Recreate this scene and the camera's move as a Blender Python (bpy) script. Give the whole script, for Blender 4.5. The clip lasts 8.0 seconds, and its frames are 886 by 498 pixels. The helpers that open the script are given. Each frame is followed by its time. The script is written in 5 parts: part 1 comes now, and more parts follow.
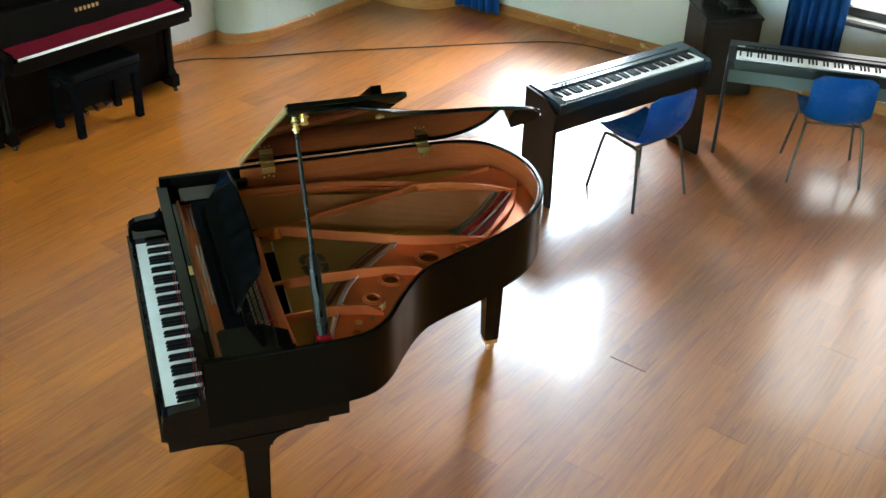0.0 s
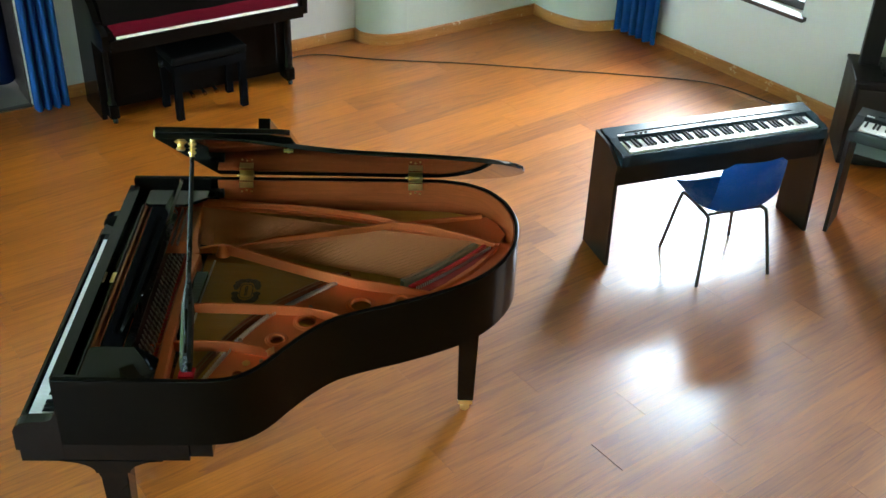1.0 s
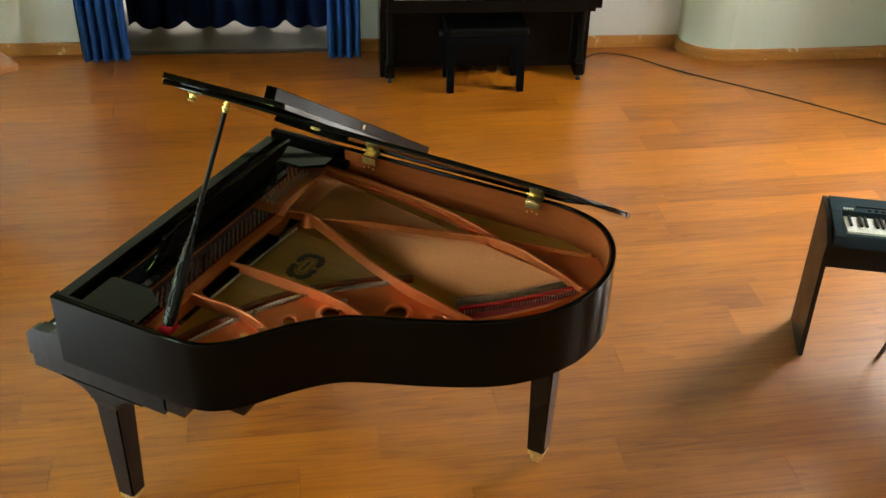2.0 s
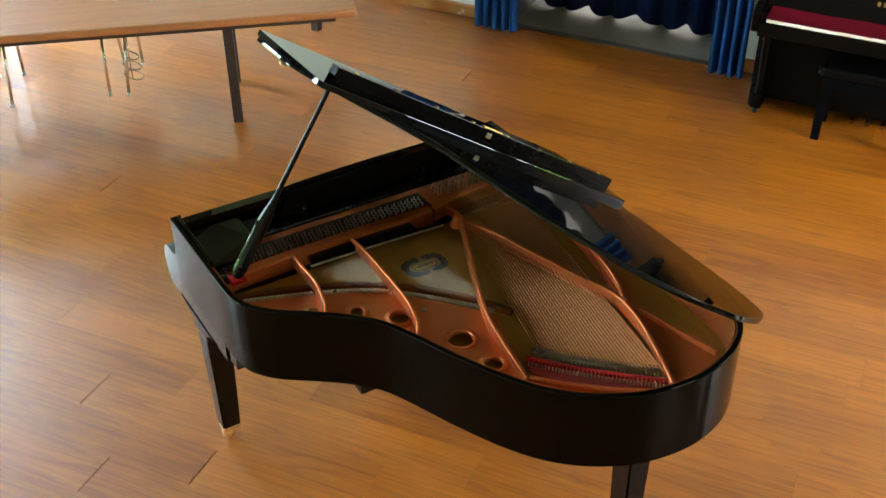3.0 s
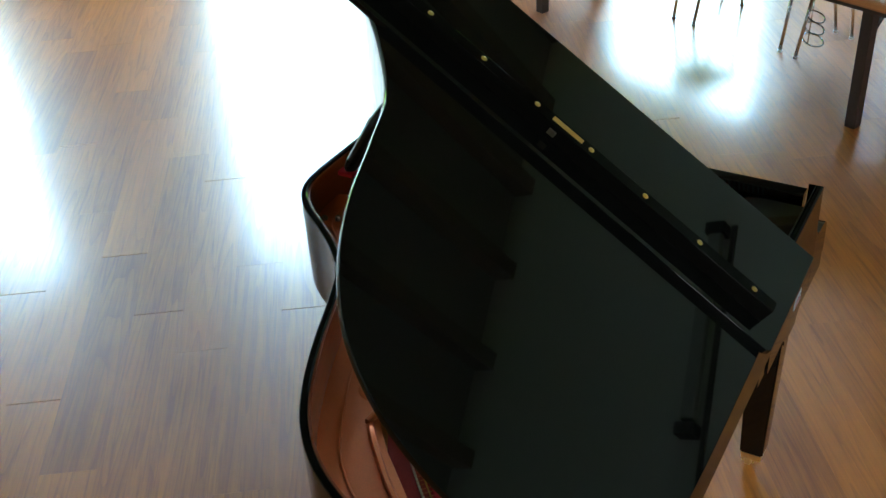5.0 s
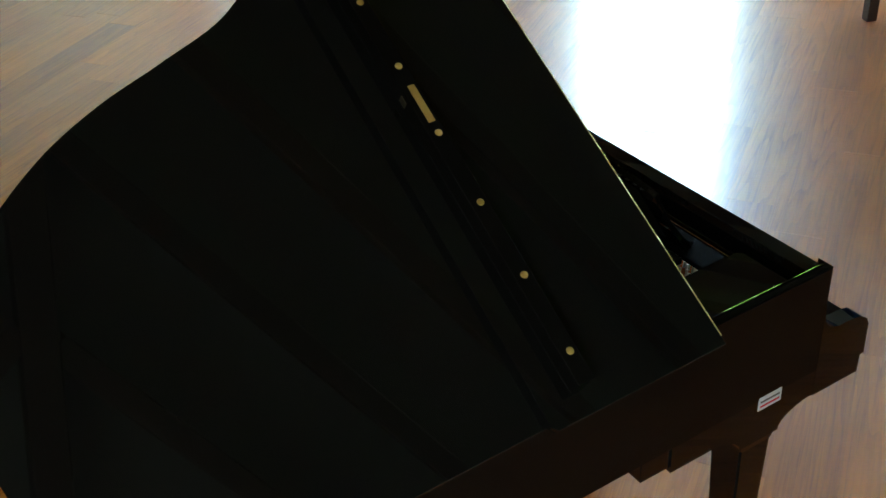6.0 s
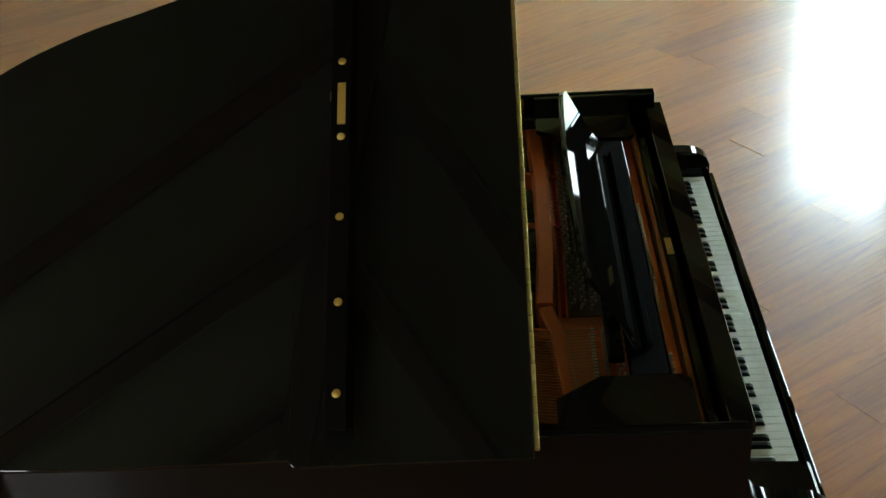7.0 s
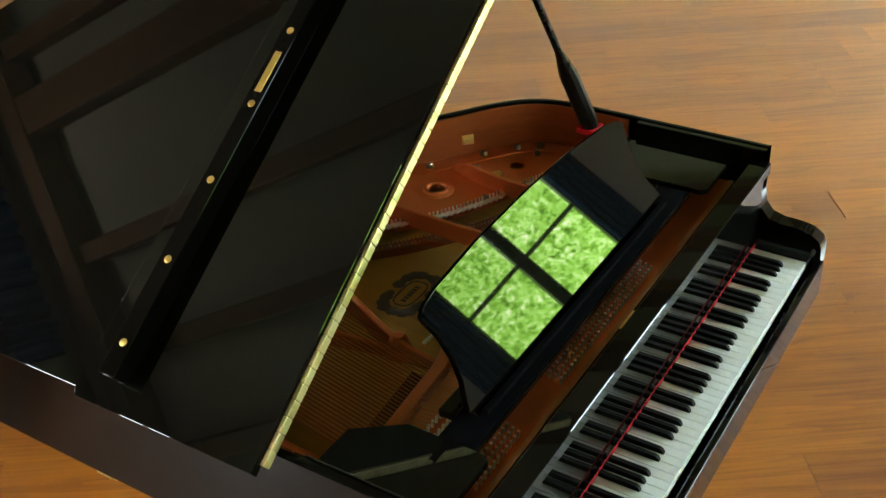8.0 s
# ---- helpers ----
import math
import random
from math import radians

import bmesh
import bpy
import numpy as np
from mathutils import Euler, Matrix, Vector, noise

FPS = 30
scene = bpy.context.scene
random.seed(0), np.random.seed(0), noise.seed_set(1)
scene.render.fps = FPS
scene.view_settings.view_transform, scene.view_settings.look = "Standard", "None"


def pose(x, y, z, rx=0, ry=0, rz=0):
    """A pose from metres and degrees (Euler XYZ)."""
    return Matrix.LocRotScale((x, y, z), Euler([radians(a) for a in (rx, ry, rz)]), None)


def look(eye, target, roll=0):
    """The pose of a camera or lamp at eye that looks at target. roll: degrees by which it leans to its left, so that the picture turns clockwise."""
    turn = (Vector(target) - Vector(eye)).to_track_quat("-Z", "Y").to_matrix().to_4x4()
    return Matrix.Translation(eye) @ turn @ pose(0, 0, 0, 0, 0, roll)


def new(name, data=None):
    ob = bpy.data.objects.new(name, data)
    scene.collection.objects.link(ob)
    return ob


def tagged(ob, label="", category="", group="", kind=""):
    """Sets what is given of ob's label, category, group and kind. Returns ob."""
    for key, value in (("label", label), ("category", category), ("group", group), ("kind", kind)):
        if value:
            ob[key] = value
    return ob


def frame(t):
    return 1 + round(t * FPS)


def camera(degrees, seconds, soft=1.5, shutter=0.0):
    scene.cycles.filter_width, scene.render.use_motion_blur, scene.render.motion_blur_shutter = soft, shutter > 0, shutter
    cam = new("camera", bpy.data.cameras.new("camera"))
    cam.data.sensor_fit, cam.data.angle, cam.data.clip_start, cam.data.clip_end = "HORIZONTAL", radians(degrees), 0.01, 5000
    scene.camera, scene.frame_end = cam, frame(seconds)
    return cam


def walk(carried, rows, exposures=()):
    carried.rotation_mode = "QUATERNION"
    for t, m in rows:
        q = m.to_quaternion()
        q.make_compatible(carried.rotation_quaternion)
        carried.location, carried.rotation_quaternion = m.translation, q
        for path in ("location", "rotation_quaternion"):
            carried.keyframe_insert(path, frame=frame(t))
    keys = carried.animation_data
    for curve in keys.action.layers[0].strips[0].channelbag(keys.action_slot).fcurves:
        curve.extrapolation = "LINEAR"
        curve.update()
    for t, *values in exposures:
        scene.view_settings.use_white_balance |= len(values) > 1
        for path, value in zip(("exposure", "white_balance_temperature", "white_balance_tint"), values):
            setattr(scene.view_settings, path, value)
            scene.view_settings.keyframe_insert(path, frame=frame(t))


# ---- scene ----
cam = camera(44.0, 8.0)
PATH = [
    (0, (3.887, -0.085, 3.512), (2.296, 0.479, 2.438), 1.9),
    (0.5, (3.852, 0.558, 3.526), (2.215, 0.948, 2.445), 2.0),
    (1, (3.677, 1.362, 3.537), (2.004, 1.441, 2.444), 2.2),
    (1.5, (3.38, 2.104, 3.48), (1.743, 1.798, 2.371), 2.1),
    (2, (2.931, 2.74, 3.398), (1.434, 2.038, 2.274), 1.7),
    (2.2, (2.714, 2.969, 3.401), (1.313, 2.106, 2.264), 1.5),
    (3.3, (1.142, 3.786, 3.23), (0.546, 2.256, 2.088), -1.3),
    (3.5, (0.834, 3.819, 3.184), (0.408, 2.232, 2.044), -1.8),
    (4, (0.06, 3.755, 3.05), (0.091, 2.104, 1.923), -2.6),
    (4.5, (-0.623, 3.523, 2.889), (-0.144, 1.933, 1.774), -3.6),
    (5, (-1.235, 3.095, 2.733), (-0.367, 1.676, 1.622), -3.8),
    (5.2, (-1.451, 2.891, 2.663), (-0.447, 1.563, 1.555), -4.2),
    (6.3, (-2.218, 1.455, 2.417), (-0.637, 0.901, 1.325), -4.5),
    (6.5, (-2.287, 1.158, 2.399), (-0.635, 0.823, 1.322), -5.1),
    (7, (-2.253, 0.544, 2.379), (-0.572, 0.687, 1.305), -5.0),
    (7.5, (-2.066, -0.031, 2.394), (-0.496, 0.554, 1.303), -4.0),
    (8, (-1.752, -0.504, 2.351), (-0.37, 0.43, 1.247), -3.4),
]
walk(cam, [(t, look(eye, target, roll)) for t, eye, target, roll in PATH], [
    (0, 0.68, 6800, 10), (1.0, 0.63, 6800, 10), (1.5, 0.64, 7800, 13), (2.0, 0.60, 8700, 17), (3.5, 0.9, 6900, 12), (4.5, 0.15, 6400, 8),
    (5.0, -0.29, 6500, 8), (6.5, -0.27, 7100, 11), (7.0, -0.30, 8300, 13), (7.5, -0.08, 9300, 16), (8.0, 0.65, 8100, 15),
])

# ---- light ----
sky_world = bpy.data.worlds.new("sky")
scene.world = sky_world
sky_world.use_nodes = True
wn = sky_world.node_tree
sky = wn.nodes.new("ShaderNodeTexSky")
sky.sky_type, sky.sun_disc = "NISHITA", False
sky.sun_elevation, sky.sun_rotation = radians(48), radians(150)
wn.links.new(sky.outputs["Color"], wn.nodes["Background"].inputs["Color"])
wn.nodes["Background"].inputs["Strength"].default_value = 0.12
SKY_GLOW = 46.0
LEAF_GLOW = 18.0


# ---- materials ----
def nodes_of(name):
    m = bpy.data.materials.new(name)
    m.use_nodes = True
    t = m.node_tree
    return m, t, t.nodes["Principled BSDF"]


def node(t, kind, links=(), **values):
    n = t.nodes.new(kind)
    for key, value in values.items():
        if key in ("operation", "blend_type", "data_type", "noise_dimensions", "vector_type"):
            set_mode(n, key, value)
        else:
            n.inputs[key.replace("_", " ")].default_value = value
    for source, target in links:
        t.links.new(source, n.inputs[target])
    return n


def set_mode(n, key, value):
    if key == "operation":
        n.operation = value
    elif key == "blend_type":
        n.blend_type = value
    elif key == "data_type":
        n.data_type = value


def ramp(t, source, stops):
    r = t.nodes.new("ShaderNodeValToRGB")
    el = r.color_ramp.elements
    while len(el) < len(stops):
        el.new(0.5)
    for e, (p, c) in zip(el, stops):
        e.position, e.color = p, (*c, 1)
    t.links.new(source, r.inputs["Fac"])
    return r


def surface(name, colour, rough=0.5, metal=0.0, vary=0.15, scale=3.0, fine=60.0, bump=0.05, coat=0.0, stretch=(1, 1, 1), spec=0.5, emit=0.0):
    """A painted, metal, cloth or plastic surface with broad and fine variation of colour, gloss and relief."""
    m, t, p = nodes_of(name)
    co = t.nodes.new("ShaderNodeTexCoord")
    mp = node(t, "ShaderNodeMapping", [(co.outputs["Object"], "Vector")], Scale=stretch)
    broad = node(t, "ShaderNodeTexNoise", [(mp.outputs[0], "Vector")], Scale=scale, Detail=4.0)
    small = node(t, "ShaderNodeTexNoise", [(mp.outputs[0], "Vector")], Scale=fine, Detail=3.0)
    both = node(t, "ShaderNodeMath", [(broad.outputs["Fac"], 0), (small.outputs["Fac"], 1)], operation="ADD")
    half = node(t, "ShaderNodeMath", [(both.outputs[0], 0)], operation="MULTIPLY")
    half.inputs[1].default_value = 0.5
    lo = tuple(c * (1 - vary) for c in colour)
    hi = tuple(min(1.0, c * (1 + vary)) for c in colour)
    r = ramp(t, half.outputs[0], [(0.3, lo), (0.7, hi)])
    t.links.new(r.outputs["Color"], p.inputs["Base Color"])
    rr = node(t, "ShaderNodeMapRange", [(half.outputs[0], "Value")], **{"From_Min": 0.3, "From_Max": 0.7, "To_Min": max(0.02, rough * 0.8), "To_Max": min(1, rough * 1.2)})
    t.links.new(rr.outputs[0], p.inputs["Roughness"])
    p.inputs["Metallic"].default_value = metal
    p.inputs["Specular IOR Level"].default_value = spec
    if coat:
        p.inputs["Coat Weight"].default_value = coat
        p.inputs["Coat Roughness"].default_value = 0.03
    if bump:
        b = node(t, "ShaderNodeBump", [(small.outputs["Fac"], "Height")], Strength=bump, Distance=0.002)
        t.links.new(b.outputs[0], p.inputs["Normal"])
    return m


def wood(name, dark, light, rough=0.3, grain=(1.5, 22, 22), coat=0.0, turn=0.0, world_space=False, bump=0.06, tone=0.22, figure=0.0, streak=1.0, pores=0.0):
    """Wood with long grain along x of its own or the room's axes; each separate piece gets a tone and figure of its own."""
    m, t, p = nodes_of(name)
    co = t.nodes.new("ShaderNodeTexCoord")
    geo = t.nodes.new("ShaderNodeNewGeometry")
    info = t.nodes.new("ShaderNodeObjectInfo")
    src = geo.outputs["Position"] if world_space else co.outputs["Object"]
    rnd = node(t, "ShaderNodeMath", [(info.outputs["Random"], 0), (geo.outputs["Random Per Island"], 1)], operation="ADD")
    rnd1 = node(t, "ShaderNodeMath", [(rnd.outputs[0], 0)], operation="FRACT")
    shift = node(t, "ShaderNodeMath", [(rnd1.outputs[0], 0)], operation="MULTIPLY")
    shift.inputs[1].default_value = 37.0
    spun = node(t, "ShaderNodeMapping", [(src, "Vector")], Rotation=(0, 0, -turn))
    moved = node(t, "ShaderNodeVectorMath", [(spun.outputs[0], 0), (shift.outputs[0], 1)], operation="ADD")
    mp = node(t, "ShaderNodeMapping", [(moved.outputs[0], "Vector")], Scale=grain)
    n1 = node(t, "ShaderNodeTexNoise", [(mp.outputs[0], "Vector")], Scale=1.0, Detail=6.0, Roughness=0.62, Distortion=0.9)
    n2 = node(t, "ShaderNodeTexNoise", [(mp.outputs[0], "Vector")], Scale=5.5, Detail=4.0, Roughness=0.7)
    n3 = node(t, "ShaderNodeTexNoise", [(moved.outputs[0], "Vector")], Scale=2.3, Detail=3.0)
    mixed = node(t, "ShaderNodeMix", [(n1.outputs["Fac"], 2), (n2.outputs["Fac"], 3)], data_type="FLOAT")
    mixed.inputs[0].default_value = 0.42
    mixed = node(t, "ShaderNodeMath", [(mixed.outputs[0], 0)], operation="MULTIPLY_ADD")
    mixed.inputs[1].default_value, mixed.inputs[2].default_value = streak, 0.5 - 0.5 * streak
    toned = node(t, "ShaderNodeMath", [(rnd1.outputs[0], 0)], operation="MULTIPLY_ADD")
    toned.inputs[1].default_value, toned.inputs[2].default_value = tone, -tone / 2
    total = node(t, "ShaderNodeMath", [(mixed.outputs[0], 0), (toned.outputs[0], 1)], operation="ADD")
    patch = node(t, "ShaderNodeMath", [(n3.outputs["Fac"], 0)], operation="MULTIPLY_ADD")
    patch.inputs[1].default_value, patch.inputs[2].default_value = 0.24, -0.12
    total = node(t, "ShaderNodeMath", [(total.outputs[0], 0), (patch.outputs[0], 1)], operation="ADD")
    rings = node(t, "ShaderNodeTexNoise", [(mp.outputs[0], "Vector")], Scale=0.38, Detail=1.0, Distortion=0.15)
    many = node(t, "ShaderNodeMath", [(rings.outputs["Fac"], 0)], operation="MULTIPLY")
    many.inputs[1].default_value = 15.0
    line = node(t, "ShaderNodeMath", [(many.outputs[0], 0)], operation="FRACT")
    thin = node(t, "ShaderNodeMath", [(line.outputs[0], 0)], operation="POWER")
    thin.inputs[1].default_value = 3.0
    total = node(t, "ShaderNodeMath", [(thin.outputs[0], 0), (total.outputs[0], 2)], operation="MULTIPLY_ADD")
    total.inputs[1].default_value = -figure
    if pores:
        across = node(t, "ShaderNodeMapping", [(moved.outputs[0], "Vector")], Scale=(grain[0] * 4.5, grain[1] * 2.4, grain[2] * 4.5))
        pore = node(t, "ShaderNodeTexNoise", [(across.outputs[0], "Vector")], Scale=1.0, Detail=2.5, Roughness=0.6, Distortion=0.4)
        dash = node(t, "ShaderNodeMapRange", [(pore.outputs["Fac"], "Value")], **{"From_Min": 0.53, "From_Max": 0.68, "To_Min": 0.0, "To_Max": -pores})
        total = node(t, "ShaderNodeMath", [(dash.outputs[0], 0), (total.outputs[0], 1)], operation="ADD")
    mid = tuple((a + b) / 2 for a, b in zip(dark, light))
    r = ramp(t, total.outputs[0], [(0.28, dark), (0.5, mid), (0.75, light)])
    t.links.new(r.outputs["Color"], p.inputs["Base Color"])
    rr = node(t, "ShaderNodeMapRange", [(n3.outputs["Fac"], "Value")], **{"From_Min": 0.3, "From_Max": 0.7, "To_Min": rough * 0.9, "To_Max": rough * 1.12})
    t.links.new(rr.outputs[0], p.inputs["Roughness"])
    if coat:
        p.inputs["Coat Weight"].default_value = coat
        p.inputs["Coat Roughness"].default_value = 0.17
    b = node(t, "ShaderNodeBump", [(n2.outputs["Fac"], "Height")], Strength=bump, Distance=0.001)
    t.links.new(b.outputs[0], p.inputs["Normal"])
    return m


def glow(name, build):
    m = bpy.data.materials.new(name)
    m.use_nodes = True
    t = m.node_tree
    t.nodes.clear()
    out = t.nodes.new("ShaderNodeOutputMaterial")
    em = t.nodes.new("ShaderNodeEmission")
    t.links.new(em.outputs[0], out.inputs["Surface"])
    build(t, em)
    return m


def outdoors(t, em, tops=1.5, sky_colour=(0.50, 0.77, 1.0, 1), share=1.0, leaf_share=1.0):
    """Leafy trees below, white overcast sky above."""
    geo = t.nodes.new("ShaderNodeNewGeometry")
    sep = node(t, "ShaderNodeSeparateXYZ", [(geo.outputs["Position"], "Vector")])
    crown = node(t, "ShaderNodeTexNoise", [(geo.outputs["Position"], "Vector")], Scale=0.9, Detail=5.0, Roughness=0.7)
    leaf = node(t, "ShaderNodeTexNoise", [(geo.outputs["Position"], "Vector")], Scale=10.0, Detail=8.0, Roughness=0.75, Distortion=1.2)
    green = ramp(t, leaf.outputs["Fac"], [(0.36, (0.02, 0.07, 0.012)), (0.47, (0.14, 0.42, 0.05)), (0.56, (0.33, 0.78, 0.19)), (0.65, (0.86, 1.0, 0.90))])
    edge = node(t, "ShaderNodeMath", [(crown.outputs["Fac"], 0)], operation="MULTIPLY_ADD")
    edge.inputs[1].default_value, edge.inputs[2].default_value = 2.2, tops
    above = node(t, "ShaderNodeMath", [(sep.outputs["Z"], 0), (edge.outputs[0], 1)], operation="GREATER_THAN")
    mix = node(t, "ShaderNodeMix", [(above.outputs[0], 0), (green.outputs["Color"], 6)], data_type="RGBA")
    mix.inputs[7].default_value = sky_colour
    t.links.new(mix.outputs[2], em.inputs["Color"])
    power = node(t, "ShaderNodeMapRange", [(above.outputs[0], "Value")], To_Min=LEAF_GLOW * leaf_share, To_Max=SKY_GLOW * share)
    t.links.new(power.outputs[0], em.inputs["Strength"])


FLOOR_TURN = radians(34.95)
M_FLOOR = wood("laminate_oak", (0.235, 0.051, 0.0014), (0.57, 0.162, 0.006), rough=0.42, coat=0.6, grain=(19.0, 1.0, 19.0), turn=FLOOR_TURN, world_space=True, tone=0.17, figure=0.12, streak=0.66, pores=0.12)
M_FLOOR.node_tree.nodes["Principled BSDF"].inputs["Specular IOR Level"].default_value = 0.8
M_JOINT = surface("joint_dark", (0.06, 0.03, 0.015), 0.8)
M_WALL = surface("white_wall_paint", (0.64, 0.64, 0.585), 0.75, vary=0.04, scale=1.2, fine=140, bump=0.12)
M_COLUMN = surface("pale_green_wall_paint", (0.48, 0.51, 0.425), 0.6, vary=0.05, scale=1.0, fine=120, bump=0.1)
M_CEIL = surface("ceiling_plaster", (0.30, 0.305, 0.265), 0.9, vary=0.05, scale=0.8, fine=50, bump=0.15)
M_BEAM = wood("dark_beam_wood", (0.070, 0.034, 0.011), (0.21, 0.100, 0.032), 0.6, grain=(22, 1.2, 22))
M_SKIRT = wood("skirting_pine", (0.34, 0.12, 0.025), (0.58, 0.25, 0.065), 0.35, grain=(2.5, 2.5, 30))


def scuffed(m, pale):
    """Pale worn-through patches over a wood's own colour."""
    t = m.node_tree
    p = t.nodes["Principled BSDF"]
    own = p.inputs["Base Color"].links[0].from_socket
    geo = t.nodes.new("ShaderNodeNewGeometry")
    spot = node(t, "ShaderNodeTexNoise", [(geo.outputs["Position"], "Vector")], Scale=9.0, Detail=5.0, Roughness=0.7)
    worn = node(t, "ShaderNodeMapRange", [(spot.outputs["Fac"], "Value")], **{"From_Min": 0.60, "From_Max": 0.66, "To_Min": 0.0, "To_Max": 0.8})
    mix = node(t, "ShaderNodeMix", [(worn.outputs[0], 0), (own, 6)], data_type="RGBA")
    mix.inputs[7].default_value = (*pale, 1)
    t.links.new(mix.outputs[2], p.inputs["Base Color"])


scuffed(M_SKIRT, (0.66, 0.50, 0.32))
M_BLACK = surface("black_polish", (0.003, 0.0027, 0.0024), 0.02, vary=0.2, scale=2, fine=30, bump=0.0, coat=0.0, spec=0.27)
M_LIP = surface("black_lip_paint", (0.003, 0.0025, 0.002), 0.08, vary=0.2, bump=0.0, spec=0.05)
M_RIM = surface("black_lacquer_rim", (0.0028, 0.0024, 0.002), 0.10, vary=0.2, scale=2, fine=30, bump=0.0, spec=0.10)
M_DULL = surface("dull_black_paint", (0.006, 0.0055, 0.0055), 0.6, vary=0.2, bump=0.02, spec=0.15)
M_TRAY = surface("black_tray_paint", (0.002, 0.002, 0.0025), 0.8, vary=0.2, bump=0.02, spec=0.03)
M_SATIN = surface("black_satin", (0.006, 0.005, 0.0045), 0.28, vary=0.25, scale=4, fine=70, bump=0.03, spec=0.22)
M_BROWNBLACK = surface("dark_brown_lacquer", (0.005, 0.0035, 0.003), 0.15, vary=0.25, scale=3, fine=50, bump=0.02, spec=0.045)
M_IVORY = surface("white_key_plastic", (0.80, 0.80, 0.76), 0.22, vary=0.03, bump=0.0)
M_EBONY = surface("black_key_plastic", (0.008, 0.008, 0.008), 0.5, vary=0.1, bump=0.0, spec=0.06)
M_BRONZE = surface("bronze_lacquered_iron", (0.66, 0.165, 0.042), 0.42, metal=0.55, vary=0.12, scale=5, fine=220, bump=0.03)
M_BOARD = wood("spruce_soundboard", (0.40, 0.185, 0.026), (0.58, 0.30, 0.050), 0.46, grain=(45, 3, 45))
M_BOARD.node_tree.nodes["Principled BSDF"].inputs["Specular IOR Level"].default_value = 0.22
M_INNER = wood("mahogany_inner_rim", (0.17, 0.034, 0.008), (0.35, 0.080, 0.020), 0.30, grain=(3, 3, 40))
M_INNER.node_tree.nodes["Principled BSDF"].inputs["Specular IOR Level"].default_value = 0.15
M_BRASS = surface("polished_brass", (0.88, 0.66, 0.30), 0.34, metal=1.0, vary=0.1, bump=0.02)
M_HINGE = surface("pale_worn_brass", (0.88, 0.72, 0.38), 0.45, metal=1.0, vary=0.12, fine=200, bump=0.05)
M_STEEL = surface("bright_steel", (0.80, 0.77, 0.72), 0.45, metal=1.0, vary=0.1, bump=0.0)
M_STRING = surface("grey_steel_wire", (0.30, 0.24, 0.16), 0.35, metal=1.0, vary=0.1, bump=0.0)
M_COPPER = surface("copper_winding", (0.46, 0.165, 0.058), 0.5, metal=1.0, vary=0.1, bump=0.0)
M_FELT_RED = surface("red_felt", (0.42, 0.014, 0.02), 0.95, vary=0.2, fine=300, bump=0.3, spec=0.08)
M_FELT_MAROON = surface("maroon_felt", (0.26, 0.035, 0.028), 0.95, vary=0.2, fine=300, bump=0.3, spec=0.08)
M_FELT_DARK = surface("dark_felt", (0.035, 0.025, 0.02), 0.95, vary=0.2, fine=300, bump=0.3, spec=0.08)
M_PINBLOCK = surface("dark_red_brown_paint", (0.060, 0.014, 0.008), 0.5, vary=0.2, fine=120, bump=0.05)
M_FELT_GREEN = surface("grey_green_felt", (0.22, 0.24, 0.18), 0.95, vary=0.2, fine=300, bump=0.3, spec=0.08)
M_INK = surface("printed_ink", (0.03, 0.02, 0.01), 0.5, vary=0.1, bump=0.0)
M_RUST_PAD = surface("brass_pad", (0.66, 0.39, 0.10), 0.35, metal=0.6, vary=0.1, bump=0.0)
M_BLUE_PLASTIC = surface("blue_moulded_plastic", (0.003, 0.105, 0.33), 0.26, vary=0.08, scale=5, fine=260, bump=0.05)
M_LEG = surface("grey_painted_tube", (0.10, 0.085, 0.075), 0.35, metal=0.5, vary=0.1, bump=0.0)
M_CHROME = surface("chromed_tube", (0.55, 0.50, 0.45), 0.2, metal=1.0, vary=0.1, bump=0.0)
M_DP_BLACK = surface("black_keyboard_case", (0.010, 0.011, 0.012), 0.34, vary=0.15, bump=0.03, spec=0.2)
M_DP_TOP = surface("blue_grey_keyboard_case", (0.016, 0.032, 0.044), 0.22, vary=0.15, bump=0.03, spec=0.3)
M_DP_STAND = surface("black_brown_stand_board", (0.013, 0.009, 0.008), 0.42, vary=0.2, scale=6, fine=90, bump=0.04, spec=0.25)
M_GREYGREEN = surface("grey_green_panel", (0.10, 0.125, 0.115), 0.5, vary=0.1, bump=0.04)
M_CASE = surface("pale_grey_metal_case", (0.36, 0.36, 0.33), 0.5, vary=0.08, bump=0.02)
M_TABLE = wood("beech_table_top", (0.28, 0.085, 0.028), (0.46, 0.17, 0.055), 0.35, grain=(2.0, 26, 26))
M_TABLE_LEG = surface("dark_brown_steel", (0.030, 0.018, 0.014), 0.4, vary=0.15, bump=0.02)
# One blue cloth in two tones, its shade and daylight mixed into the colours.
M_CURTAIN_SHADED = surface("shaded_blue_cloth", (0.003, 0.010, 0.038), 0.9, vary=0.25, scale=8, fine=350, bump=0.4, spec=0.06)
M_CURTAIN_LIT = surface("lit_blue_cloth", (0.006, 0.050, 0.165), 0.9, vary=0.25, scale=8, fine=350, bump=0.4, spec=0.1)
M_SILL = surface("grey_stone_sill", (0.22, 0.19, 0.16), 0.7, vary=0.12, scale=6, fine=80, bump=0.2)
M_FRAME = surface("dark_window_frame", (0.035, 0.022, 0.018), 0.4, vary=0.15, bump=0.03)
M_LEATHER = surface("black_leatherette", (0.003, 0.0028, 0.0028), 0.5, vary=0.2, scale=8, fine=180, bump=0.2, spec=0.05)
M_CABLE = surface("brown_rubber", (0.05, 0.025, 0.014), 0.6, vary=0.1, bump=0.0)
